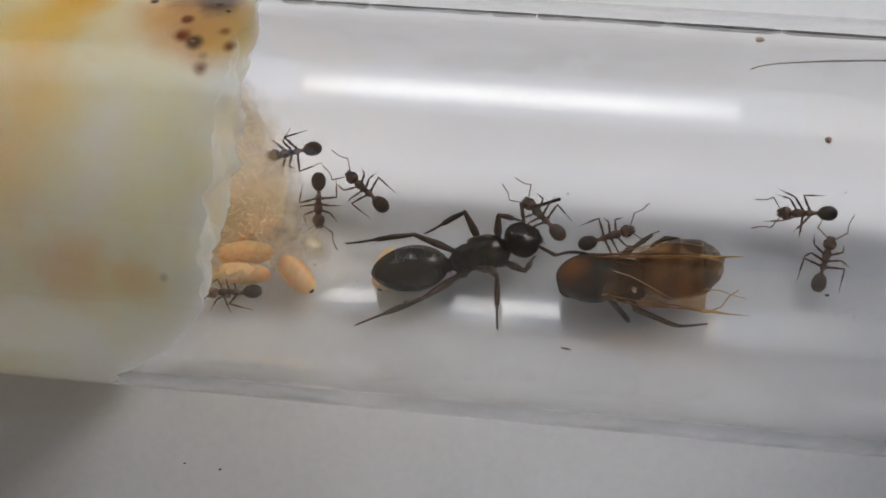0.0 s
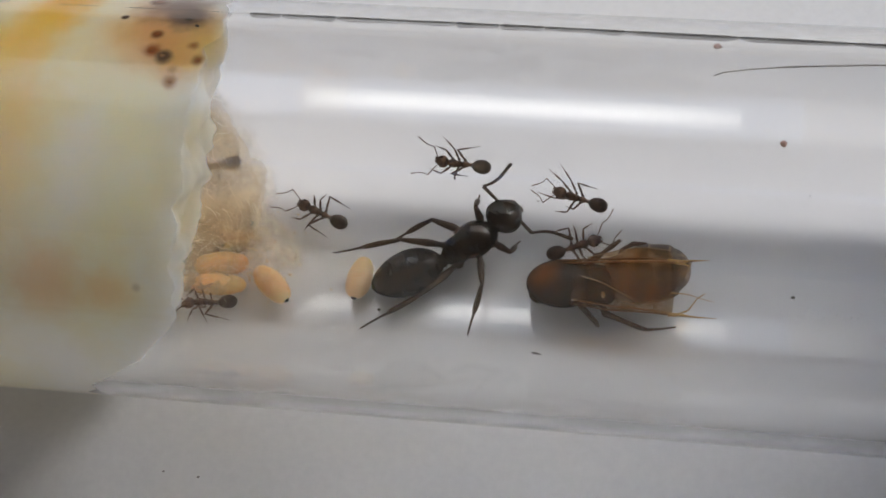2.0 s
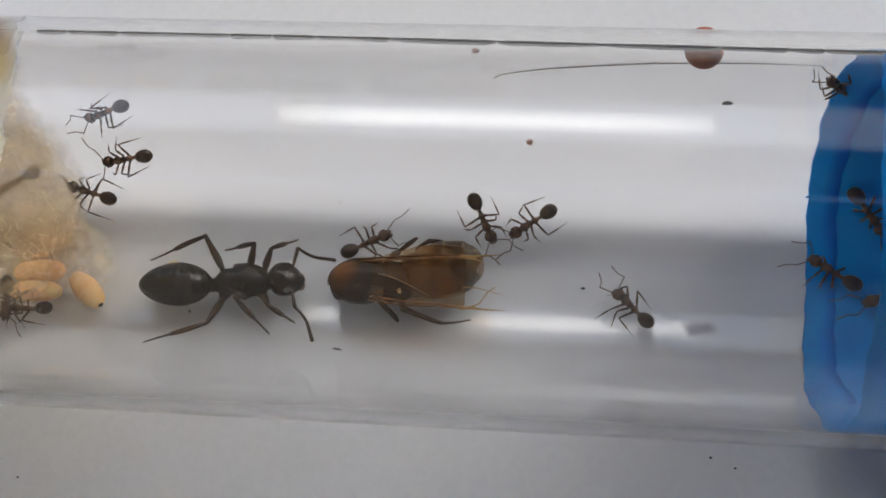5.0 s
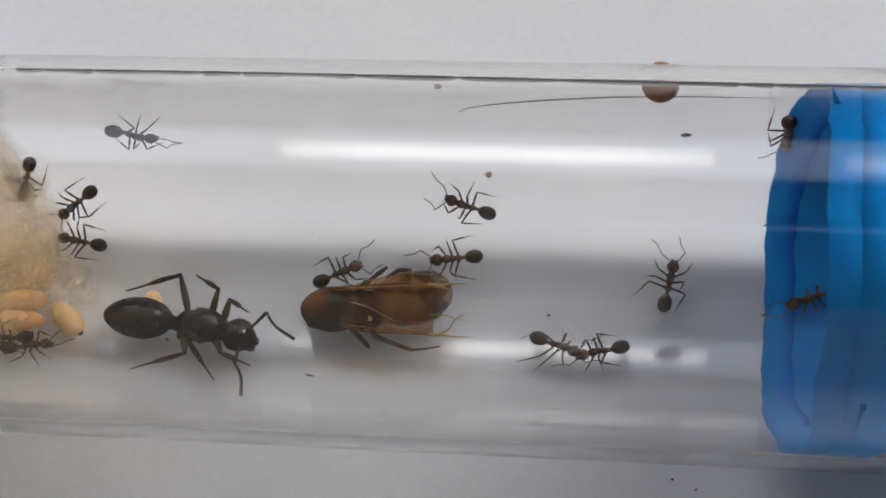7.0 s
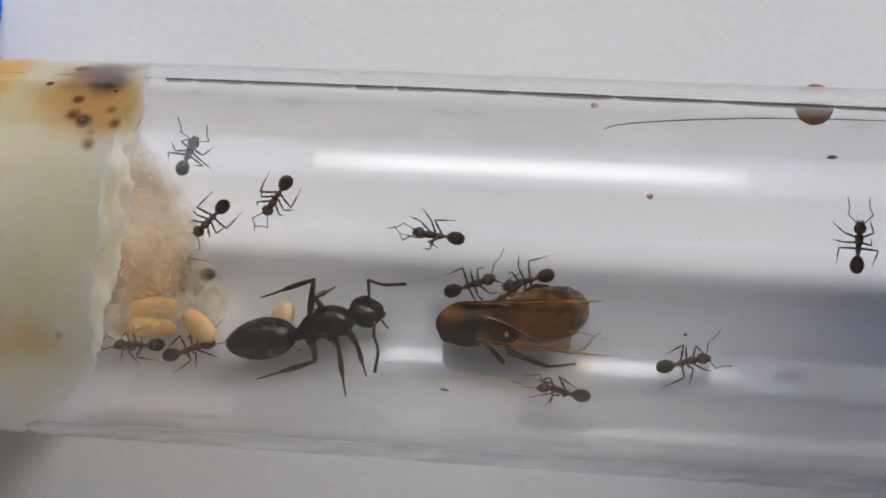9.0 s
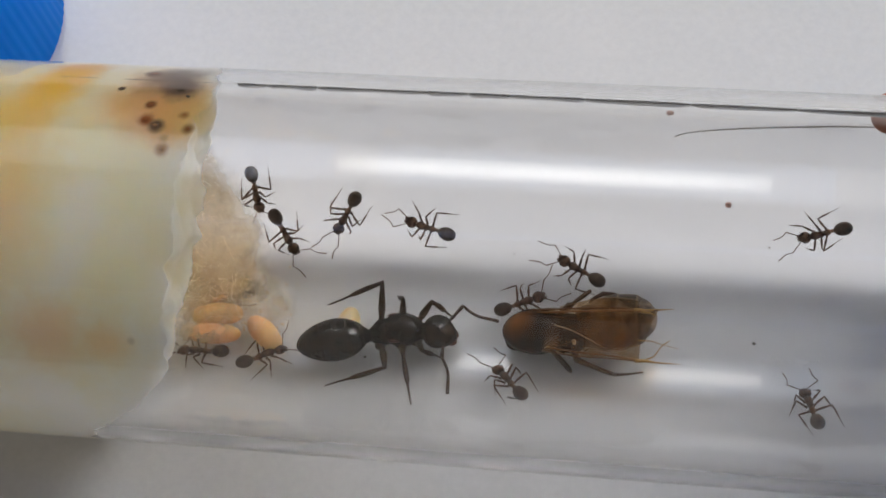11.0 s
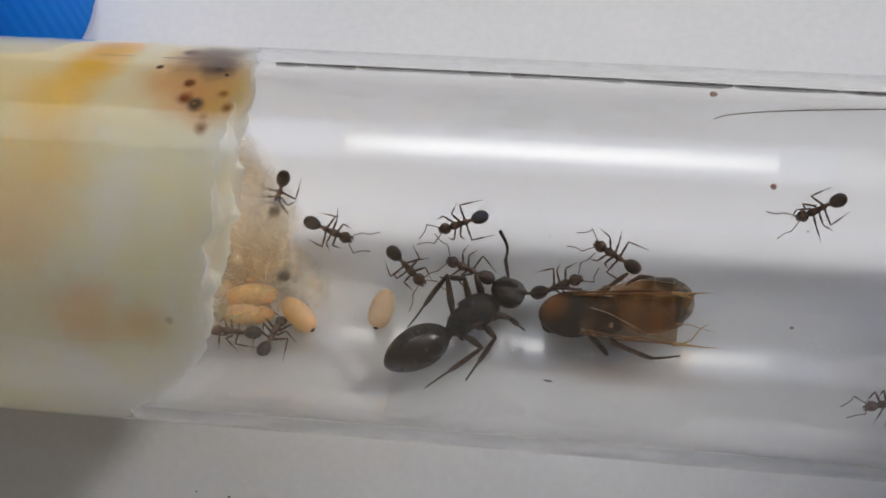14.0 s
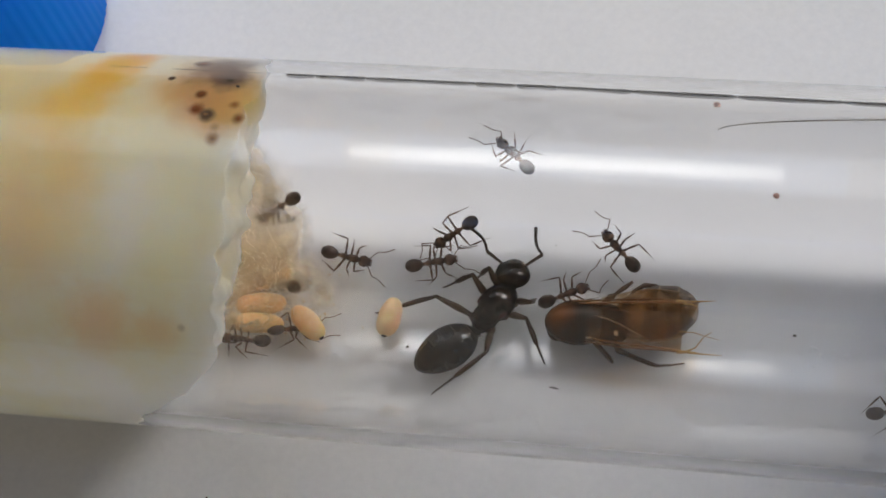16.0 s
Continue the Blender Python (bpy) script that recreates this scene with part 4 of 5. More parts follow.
    wing([(-1.5, -1.10), (0.07, -1.36), (1.4, -1.47), (2.6, -1.54)], [(-1.2, -0.2), (0.5, 0.4), (1.9, 0.35), (2.7, -0.64)], 1.72,
         [([(-1.6, -1.08), (0.07, -1.36), (1.4, -1.47), (2.8, -1.55)], 0.055, 0.045, VEIN), ([(-1.2, -0.98), (0.4, -1.24), (1.6, -1.39), (2.6, -1.5)], 0.05, 0.06, AMBER),
          ([(2.45, -1.53), (2.9, -1.50), (3.4, -1.54), (4.40, -1.56)], 0.13, 0.012, VEIN_TIP), ([(2.9, -1.46), (3.26, -1.30), (3.60, -0.82), (3.95, -0.58)], 0.05, 0.025, VEIN_TIP),
          ([(2.55, -0.66), (3.2, -0.66), (3.7, -0.80), (4.30, -0.92)], 0.035, 0.012, VEIN_TIP), ([(0.2, -1.2), (1.0, -0.6), (2.6, -0.62)], 0.022, 0.016, VEIN), ([(-0.9, -0.9), (0.1, -0.55), (0.6, -1.1)], 0.020, 0.014, VEIN)],
         "torn amber wing with forked vein tips", -1)
    wing([(-0.9, 0.95), (0.4, 1.28), (1.5, 1.36), (2.5, 1.25)], [(-0.9, 0.75), (0.4, 0.70), (1.5, 0.68), (2.7, 0.66)], 1.76,
         [([(-0.9, 0.95), (0.4, 1.28), (1.5, 1.36), (2.5, 1.25)], 0.014, 0.01, VEIN_PALE)], "clear hind wing over the abdomen", 1)
    for x, y, z, rx, ry in ((-1.42, -0.90, 1.50, 0.13, 0.05), (-0.22, -0.66, 1.52, 0.10, 0.14)):
        b = bmesh.new()
        blob(b, (x, y, z), (rx, ry, 0.05), (25, 0, 10), 12, 8, lambda p: Vector((1, 1, 1)) * (1 + 0.3 * noise.noise(p * 2 + Vector((x, y, z)))))
        part("wing_joint", b, SCAR, ant, "small pale torn wing joint")
    return ant


queen = build_queen()
worker = build_worker()
walkers = {"nurse": worker}
for role in ("larva_carrier", "cotton_climber", "groomer", "wanderer", "scout", "runner", "rover", "rim_ant", "drifter", "ranger", "hollow_ant", "trapped_ant", "guard"):
    walkers[role] = copy_thing(worker, on_glass(0, 0, 0))
for role, words in (("cotton_climber", "small dark worker ant half hidden in damp cotton"), ("trapped_ant", "small dark worker ant caught in cotton beside the brood"),
                    ("guard", "small brown worker ant leaning on the dead winged ant"), ("larva_carrier", "small dark worker ant tending the brood pile")):
    tagged(walkers[role], words)
build_dead_ant()


# ---- brood and small things in the tube ----
def egg_shape(name, label, category, group, mat, m, length, width, tip=None):
    b = bmesh.new()
    def silk(p):
        # blunt ends, faint rings and dents
        k = max(1e-4, 1 - p.x * p.x)
        blunt = min(1.18, k ** -0.10) if abs(p.x) < 0.999 else 1.0
        d = 1 + 0.010 * math.sin(p.x * 22) + 0.07 * noise.noise(p * 1.6 + Vector((length * 40, width * 70, 0)))
        return Vector((1, blunt * (1 + 0.06 * p.x) * d, blunt * (1 + 0.05 * p.x) * d))
    blob(b, (0, 0, width * 0.98), (length, width, width), (0, 0, 0), 32, 30, silk)
    thing = part(name, b, mat)
    if tip:
        b = bmesh.new()
        blob(b, (length * 0.97, 0, width * 0.9), (0.09, 0.13, 0.12), (0, 0, 0), 12, 8)
        part("dark_tip", b, FECES, thing, "black spot at the end of the cocoon")
    thing.matrix_world = m
    return tagged(thing, label, category, group)


brood = [(-13.95, 0.6, 188, 1.2, 0.55, 0), (-13.95, -7.6, 183, 1.25, 0.50, 0), (-11.6, -6.2, -43, 1.08, 0.56, 1), (-13.6, 11.0, 33, 1.05, 0.36, 0)]
for x, phi, turn, ln, wd, tip in brood:
    egg_shape("cocoon", "tan ant cocoon in the brood pile by the cotton", "cocoon", "brood pile", LARVA, on_glass(x, phi, turn), ln, wd, tip)
egg_shape("cocoon", "pale tan ant cocoon lying apart on the glass", "cocoon", "", COCOON, on_glass(-7.85, -1.0, -98), 0.98, 0.54, 1)


def crumbs():
    rnd = random.Random(3)
    b = bmesh.new()
    for _ in range(150):
        x, phi = rnd.gauss(-12.6, 1.1), rnd.gauss(5.0, 7.5)
        m = on_glass(x, phi, 0)
        r = rnd.uniform(0.02, 0.07) * (1.6 if rnd.random() < 0.1 else 1)
        seed = Vector((rnd.random(), rnd.random(), rnd.random())) * 9
        blob(b, m.translation / MM + Vector((0, 0, r * 0.5 + rnd.uniform(0, 0.6) * (abs(x + 12.8) < 1.1))), (r, r * rnd.uniform(0.4, 1), r * rnd.uniform(0.3, 0.8)), (rnd.uniform(0, 90), 0, rnd.uniform(0, 180)), 8, 6,
             lambda p: Vector((1, 1, 1)) * (1 + 0.6 * noise.noise(p * 1.5 + seed)))
    tagged(part("food_crumbs", b, CRUMB), "small tan food crumbs round the brood", "crumbs", kind="stuff")


crumbs()


def speck(name, label, category, mat, m, radii, turn=0):
    b = bmesh.new()
    blob(b, (0, 0, radii[2] * 0.8), radii, (0, 0, turn), 14, 9, lambda p: Vector((1, 1, 1)) * (1 + 0.25 * noise.noise(p * 1.7 + Vector(radii) * 31)))
    ob = part(name, b, mat)
    ob.matrix_world = m
    return tagged(ob, label, category)


bm = bmesh.new()
blob(bm, (0, 0, 0), (0.76, 0.80, 0.80), (0, 0, 0), 32, 24)
food_drop = part("food_drop", bm, RUST)
food_drop.matrix_world = on_glass(15.15, 113.5, 0, 0.05)
tagged(food_drop, "dried red brown drop on the glass", "stain")
speck("food_speck", "tiny red brown speck on the glass", "speck", SPECK_BROWN, on_glass(6.70, 144.0, 0), (0.15, 0.17, 0.05))
speck("food_speck", "tiny red brown speck on the glass", "speck", SPECK_BROWN, on_glass(9.20, 179.6, 0), (0.12, 0.12, 0.04))
speck("debris_flake", "tiny dark flake on the tube's glass", "debris", DEBRIS, on_glass(0.0, -25.0, -12), (0.23, 0.05, 0.03))
speck("debris_flake", "tiny dark flake on the tube's glass", "debris", DEBRIS, on_glass(10.27, 4.1, 10), (0.09, 0.06, 0.05))
speck("debris_flake", "tiny dark flake on the tube's glass", "debris", DUST, on_glass(16.1, 74.3, 5), (0.22, 0.13, 0.03))
speck("debris_flake", "tiny dark flake on the tube's glass", "debris", DUST, on_glass(10.7, 38.3, 5), (0.05, 0.04, 0.03))
speck("debris_flake", "tiny dark flake on the tube's glass", "debris", DUST, on_glass(-0.6, 31.0, 5), (0.06, 0.04, 0.03))
speck("debris_flake", "tiny dark flake on the tube's glass", "debris", DEBRIS, on_glass(-6.9, -11.2, 5), (0.07, 0.06, 0.05))
for x, y, r in ((-13.68, -9.07, 0.06), (-15.21, -8.96, 0.05), (15.98, -6.5, 0.07), (17.0, -6.9, 0.06)):
    speck("paper_speck", "tiny dark speck on the white paper", "speck", DEBRIS, stand(x, y, 0, 0, 0, 20), (r, r * 0.7, 0.03))

bm = bmesh.new()
pts = []
for k in range(41):
    u = k / 40
    x = 6.5 + 13.2 * u
    phi = 85.0 + 13.5 * min(1.0, u * 1.9) ** 0.6 if u < 0.53 else 98.5 + 1.5 * math.sin((u - 0.53) * 5)
    pts.append(on_glass(x, phi, 0, 0.05).translation / MM)
hose(bm, pts, [0.012 + 0.032 * math.sin(math.pi * min(1, 0.1 + k / 44)) for k in range(41)], 5)
tagged(part("hair", bm, HAIR), "thin curved dark hair stuck to the glass", "hair")

# a thin broken line of grime along the upper back of the inner wall
rnd = random.Random(21)
bm = bmesh.new()
x = -18.5
while x < 38:
    step = rnd.uniform(1.2, 5.0)
    k0 = 0.085 if x > -13 else 0.03
    pts = [Vector(at_wall(x + step * q, 138.5 + 0.11 * max(0.0, x + step * q), 7.43)) for q in (0, 0.1, 0.5, 0.9, 1)]
    hose(bm, pts, [0.5 * k0, k0 * rnd.uniform(0.7, 1.1), k0 * rnd.uniform(0.7, 1.1), k0 * rnd.uniform(0.7, 1.1), 0.5 * k0], 6)
    x += step + (rnd.uniform(-0.15, 0.08) if x > -13 else rnd.uniform(0.6, 1.6))
tagged(part("grime_line", bm, DEBRIS), "thin broken dark grime line along the glass", "dirt")

rnd = random.Random(12)
bm = bmesh.new()
for _ in range(26):
    x, phi = rnd.gauss(11.6, 0.7), rnd.gauss(-3.0, 3.2)
    m = on_glass(x, phi, 0)
    r = rnd.uniform(0.03, 0.10)
    blob(bm, m.translation / MM, (r * 1.8, r, 0.012), (0, 0, rnd.uniform(-30, 30)), 8, 5)
tagged(part("water_marks", bm, SMEAR), "pale dried water marks on the glass", "stain", kind="stuff")


# ---- what moves ----
def wrapped(rows):
    """Rows with turns of less than 80 degrees from one to the next."""
    got = [rows[0]]
    for r in rows[1:]:
        p = got[-1]
        n = int(abs(r[3] - p[3]) // 75)
        got += [tuple(p[i] + (r[i] - p[i]) * j / (n + 1) for i in range(4)) for j in range(1, n + 1)]
        got.append(r)
    return got


def glide(rows, t):
    for p, r in zip(rows, rows[1:]):
        if t <= r[0]:
            u = (t - p[0]) / (r[0] - p[0])
            return [p[i] + (r[i] - p[i]) * u for i in range(1, 4)]
    return list(rows[-1][1:])


def crawl(ant, plan, rows, seed, stride=0.5, busy=1.0):
    """Walks an ant along its rows (seconds, x, phi, heading); feet stay planted until the body has moved on, antennae feel about."""
    rows = wrapped(rows)
    walk(ant, [(t, on_glass(x, phi, h)) for t, x, phi, h in rows])
    limbs = {}
    for o in ant.children_recursive:
        if "slot" in o.keys():
            limbs[(o["slot"], o.name.split(".")[0])] = o
    rnd = random.Random(seed)
    s = plan["s"]
    times = [k * 0.1 for k in range(161)]
    poses = [on_glass(*glide(rows, t)) for t in times]
    ahead = [on_glass(*glide(rows, min(16.0, t + 0.18))) for t in times]

    def stance(m, key, jit=(0, 0)):
        f = plan["feet"][key[0]]
        p = m @ (Vector(((f[0] + jit[0]) * s, (f[1] + jit[1]) * s * (1 if key[1] == "l" else -1), 0)) * MM)
        y, z = p.y / MM, p.z / MM - AXIS
        r = math.hypot(y, z)
        k = (R_IN - 0.03) / max(r, 1e-6)
        if r > 4.5:
            y, z = y * k, z * k
        return Vector((p.x / MM, y, z + AXIS)) * MM
    if plan is QUEEN:
        for key, spots in PLANTS.items():
            got = []
            for t, x, phi in spots:
                m = on_glass(*glide(rows, t))
                local = (m.inverted() @ on_glass(x, phi, 0).translation) / MM
                got.append((t, leg_pose(plan, key, local)))
            walk(limbs[(key, "leg")], [(t, f) for t, (f, sh) in got])
            walk(limbs[(key, "shin")], [(t, sh) for t, (f, sh) in got])
        return limbs
    for key in ("fl", "fr", "ml", "mr", "hl", "hr"):
        jit = (rnd.uniform(-0.22, 0.22), rnd.uniform(-0.12, 0.16))
        odd = key in ("fl", "mr", "hl")
        plant = stance(poses[0], key, jit)
        femur_rows, shin_rows, last = [], [], None
        for k, t in enumerate(times):
            want = stance(ahead[k], key, jit)
            if (want - plant).length > stride * s * MM and (k % 2 == 0) == odd:
                plant = want
            local = (poses[k].inverted() @ plant) / MM
            if last is not None and (local - last[1]).length < 0.03 * s and k != len(times) - 1:
                last = (t, last[1], False)
                continue
            if last is not None and not last[2]:
                f, sh = leg_pose(plan, key, last[1])
                femur_rows.append((last[0], f))
                shin_rows.append((last[0], sh))
            f, sh = leg_pose(plan, key, local)
            femur_rows.append((t, f))
            shin_rows.append((t, sh))
            last = (t, local, True)
        walk(limbs[(key, "leg")], femur_rows)
        walk(limbs[(key, "shin")], shin_rows)
    for side, slot in ((1, "al"), (-1, "ar")):
        a_rows, f_rows = [], []
        yaw, bend = rnd.uniform(40, 60), rnd.uniform(40, 75)
        for k in range(0, 161, 5):
            yaw += rnd.uniform(-16, 16) * busy
            bend += rnd.uniform(-22, 22) * busy
            yaw, bend = min(70, max(25, yaw)), min(85, max(20, bend))
            a, f = feeler_pose(plan, side, yaw, rnd.uniform(0, 18), bend, rnd.uniform(0, 22))
            a_rows.append((k * 0.1, a))
            f_rows.append((k * 0.1, f))
        walk(limbs[(slot, "antenna")], a_rows)
        walk(limbs[(slot, "flagellum")], f_rows)
    return limbs


# where each of the queen's feet stands: seconds, x, phi
PLANTS = {"hl": [(0, -9.88, 8.5), (0.5, -9.72, 8.4), (1, -9.69, 9.1), (1.5, -9.59, 8.7), (2, -9.49, 8.7), (2.5, -9.42, 8.7), (3, -9.29, 8.7), (3.5, -9.19, 8.6), (4, -9.18, 9), (4.5, -9.26, 8.5), (5, -9.12, 8), (5.2, -9.11, 8.2), (7.3, -9.22, 8.7), (8, -9.1, 8.9), (8.5, -9.15, 8.7), (9, -9.15, 8.8), (9.7, -9.05, 8.5), (11.8, -9.04, 8.7), (12.5, -9.03, 8.8), (13, -9.15, 9), (13.5, -7.18, -1.3), (14, -6.66, -6), (14.5, -7.54, -12.8), (15, -8.24, 1.4), (15.5, -8.06, 2), (16, -8.68, 1.6)],
          "ml": [(0, -6.54, 14), (0.5, -6.99, 14.8), (1, -7.2, 14), (1.5, -7.09, 14.3), (2, -6.89, 13.9), (2.5, -6.9, 14.4), (3, -7.27, 13.4), (3.5, -7.29, 14.4), (4, -7.03, 14.3), (4.5, -7.11, 16.6), (5, -5.74, 12.7), (5.2, -6.48, 13.1), (7.3, -5.89, 14.8), (8, -5.78, 14.8), (8.5, -5.7, 14.4), (9, -5.7, 14.4), (9.7, -5.69, 14.4), (11.8, -5.64, 14.4), (12.5, -5.72, 15), (13, -5.57, 13.8), (13.5, -5.52, 14.1), (14, -5.48, 13.8), (14.5, -5.58, 13.9), (15, -6.31, 16.9), (15.5, -5.59, 12.3), (16, -5.67, 13.1)],
          "fl": [(0, -2.32, 20.9), (0.5, -2.09, 19.7), (1, -3.17, 29.8), (1.5, -2.52, 32.9), (2, -3.11, 31.8), (2.5, -3.13, 34.1), (3, -3.51, 30.9), (3.5, -3.69, 32.3), (4, -3.75, 33.1), (4.5, -3.18, 33.1), (5, -2.43, 17.6), (5.2, -2.42, 18.1), (7.3, -3.49, 0.4), (8, -2.5, 2.1), (8.5, -2.52, -4.6), (9, -2.99, -0.3), (9.7, -2.7, -4.2), (11.8, -3.49, 7.5), (12.5, -2.63, 2.4), (13, -2.4, 1.3), (13.5, -2.2, 1.6), (14, -2.74, 12.6), (14.5, -3.75, 13.9), (15, -3.03, 17.2), (15.5, -3.43, 17.5), (16, -4.21, 16.9)],
          "hr": [(0, -8.99, -24.3), (0.5, -7.67, -21.5), (1, -7.72, -21.5), (1.5, -7.7, -21.6), (2, -7.74, -21.3), (2.5, -7.79, -21.1), (3, -7.83, -21.2), (3.5, -7.79, -21.6), (4, -7.86, -21.1), (4.5, -7.96, -20.9), (5, -8.57, -26.1), (5.2, -8.62, -26.2), (7.3, -8.23, -25), (8, -8.55, -25.5), (8.5, -8.55, -25.7), (9, -8.51, -25.8), (9.7, -8.44, -26), (11.8, -8.33, -25.9), (12.5, -8.41, -25.4), (13, -8.4, -25.9), (13.5, -8.25, -26.1), (14, -5.24, -34), (14.5, -5.25, -34.1), (15, -5.25, -33.9), (15.5, -5.3, -33.6), (16, -5.3, -33.6)],
          "mr": [(0, -2.9, -19.2), (0.5, -2.88, -19), (1, -2.91, -19.2), (1.5, -2.93, -18.9), (2, -2.97, -19.1), (2.5, -2.98, -18.9), (3, -2.99, -19.3), (3.5, -2.99, -19.6), (4, -3.02, -19.4), (4.5, -3.21, -18.9), (5, -3.12, -19.3), (5.2, -4.66, -14.6), (7.3, -4.48, -30.8), (8, -4.36, -31.5), (8.5, -4.32, -31.6), (9, -4.25, -32), (9.7, -4.19, -32.5), (11.8, -4.16, -31.9), (12.5, -4.13, -31.6), (13, -4.17, -31.8), (13.5, -4.13, -31.8), (14, -3.55, -27.8), (14.5, -0.56, -14.3), (15, -0.57, -14.4), (15.5, -0.57, -14.5), (16, -0.56, -14.3)],
          "fr": [(0, -1.75, 9.5), (0.5, -0.88, 9.2), (1, -1.52, 11), (1.5, -1.28, 17.4), (2, -1.24, 17.2), (2.5, -1.52, 18.6), (3, -1.66, 19.9), (3.5, -1.38, 24.8), (4, -1.55, 21.7), (4.5, -1.9, 7.2), (5, -2.11, -14), (5.2, -2.14, -13.7), (7.3, -2.86, -21.6), (8, -3.35, -19.5), (8.5, -3.8, -22.7), (9, -3.6, -20.8), (9.7, -2.88, -8.9), (11.8, -3.42, -11.7), (12.5, -1.85, -13.5), (13, -2.35, -15.9), (13.5, -2.04, -21.9), (14, -1.35, -3.9), (14.5, -1.22, -0.2), (15, -1.06, -1.2), (15.5, -1.51, 8.4), (16, -1.32, 11.3)]}
FEELERS = {1: [(0, 70, 90), (1.5, 85, 95), (3.5, 87, 99), (4, 107, 140), (4.5, 80, 60), (5, 77, 97), (7.3, 70, 95), (9, 73, 98), (11.8, 55, 70), (12.5, 61, 86), (13.5, 70, 20), (14.5, 56, 3), (15.3, 40, 15), (16, 60, 25)],
           -1: [(0, 60, 40), (1.5, 100, 70), (3, 95, -20), (3.5, 105, 60), (4, 89, 46), (5, 79, 20), (7.3, 80, 30), (9, 110, 6), (12.5, 62, 27), (13.5, 45, 20), (14.5, 32, 4), (15.3, 30, -40), (16, 49, 75)]}


def motions():
    crawl(walkers["nurse"], WORKER, [(0, -11.12, 21.8, -85), (0.5, -11.66, 21.8, -123), (1, -12.49, 19, -146), (1.5, -13.92, 9.1, -148), (2, -13.77, 10.2, -139), (2.5, -14.62, 7.8, -149), (3, -15.05, 3.8, -133), (3.5, -15.21, 3.4, -117), (4, -15.13, -2, -93), (4.5, -15.17, -7, -78), (5, -15.23, -11.4, -78), (7.3, -12.78, -19.4, 20), (8, -12.17, -17, 35), (8.5, -12.21, -17, 46), (9, -11.79, -16.1, 26), (9.7, -11.23, -18.2, 12), (11.8, -11.67, -14.5, 38), (12.5, -11.8, -16.1, 25), (13, -11.78, -16, 26), (13.5, -12.43, -16.8, 69), (14, -12.57, -15.4, 75), (14.5, -12.78, -13.8, 96), (15.5, -12.13, -9.3, 25), (16, -12.18, -8.9, 5)], 1)
    crawl(walkers["larva_carrier"], WORKER, [(0, -9.14, 27.3, 141), (0.5, -9.5, 27.4, 150), (1, -9.68, 21.9, 174), (1.5, -9.76, 20.3, 169), (2, -9.9, 22.3, 158), (2.5, -10.6, 23.7, 156), (3, -11.27, 28.1, 155), (4, -11.85, 32.6, 157), (4.5, -11.81, 31.9, 167), (5.2, -12, 32.1, 163), (7.3, -11.43, 24.7, 171), (8, -11.53, 22.8, 175), (8.5, -11.91, 18.4, 188), (9, -12.56, 14.9, 186), (9.7, -12.85, 13, 192), (11.8, -13.68, 10.8, 190), (12.5, -13.32, 11.1, 181), (13.5, -13.18, 10.7, 174), (14, -13.6, 9.5, 182), (14.5, -13.53, 9.4, 171), (15, -13.63, 9.6, 173), (16, -13.42, 9.5, 175)], 2)
    crawl(walkers["cotton_climber"], WORKER, [(0, -12.36, 39, -166), (0.5, -12.69, 40.6, -171), (1, -13.53, 39.7, -161), (1.5, -14.42, 35.4, -163), (2, -14.75, 36.6, -163), (5, -15.39, 35.3, -150), (7.3, -13.8, 50.3, -105), (8, -13.63, 51.4, -103), (8.5, -13.1, 64.6, -282), (9, -12.34, 64.7, -297), (9.7, -11.64, 55.7, -377), (11.8, -12.89, 47.4, -476), (12.5, -12.96, 45.4, -468), (13, -12.91, 44, -462), (13.5, -12.86, 44.5, -462), (14, -13.08, 40.6, -465), (14.5, -13.27, 41.3, -495), (15, -13.55, 39.6, -505), (16, -13.57, 39.3, -505)], 3)
    crawl(walkers["groomer"], WORKER, [(0, -1.56, 22.5, 139), (0.5, -1.52, 26.7, 168), (1, -1.95, 34.7, 164), (1.5, -2.34, 39, 186), (2, -3.88, 43.3, 175), (2.5, -5.48, 45.2, 182), (3, -6.85, 43.7, 190), (3.5, -8.63, 42.7, 183), (4, -9.34, 48.3, 153), (4.5, -9.64, 49, 159), (5, -10.23, 45.4, 191), (5.2, -10.35, 45.1, 199), (7.3, -11.69, 39.1, 222), (8.5, -11.58, 36.5, 236), (9, -11.63, 37.1, 227), (9.7, -11.61, 36, 243), (11.8, -10.91, 32.8, 330), (12.5, -10.76, 29.3, 329), (13.5, -10.63, 28.9, 340), (14, -10.66, 28.3, 340), (14.5, -10.41, 24.9, 352), (15.5, -10.14, 21.6, 348), (16, -10.15, 21.9, 349)], 4)
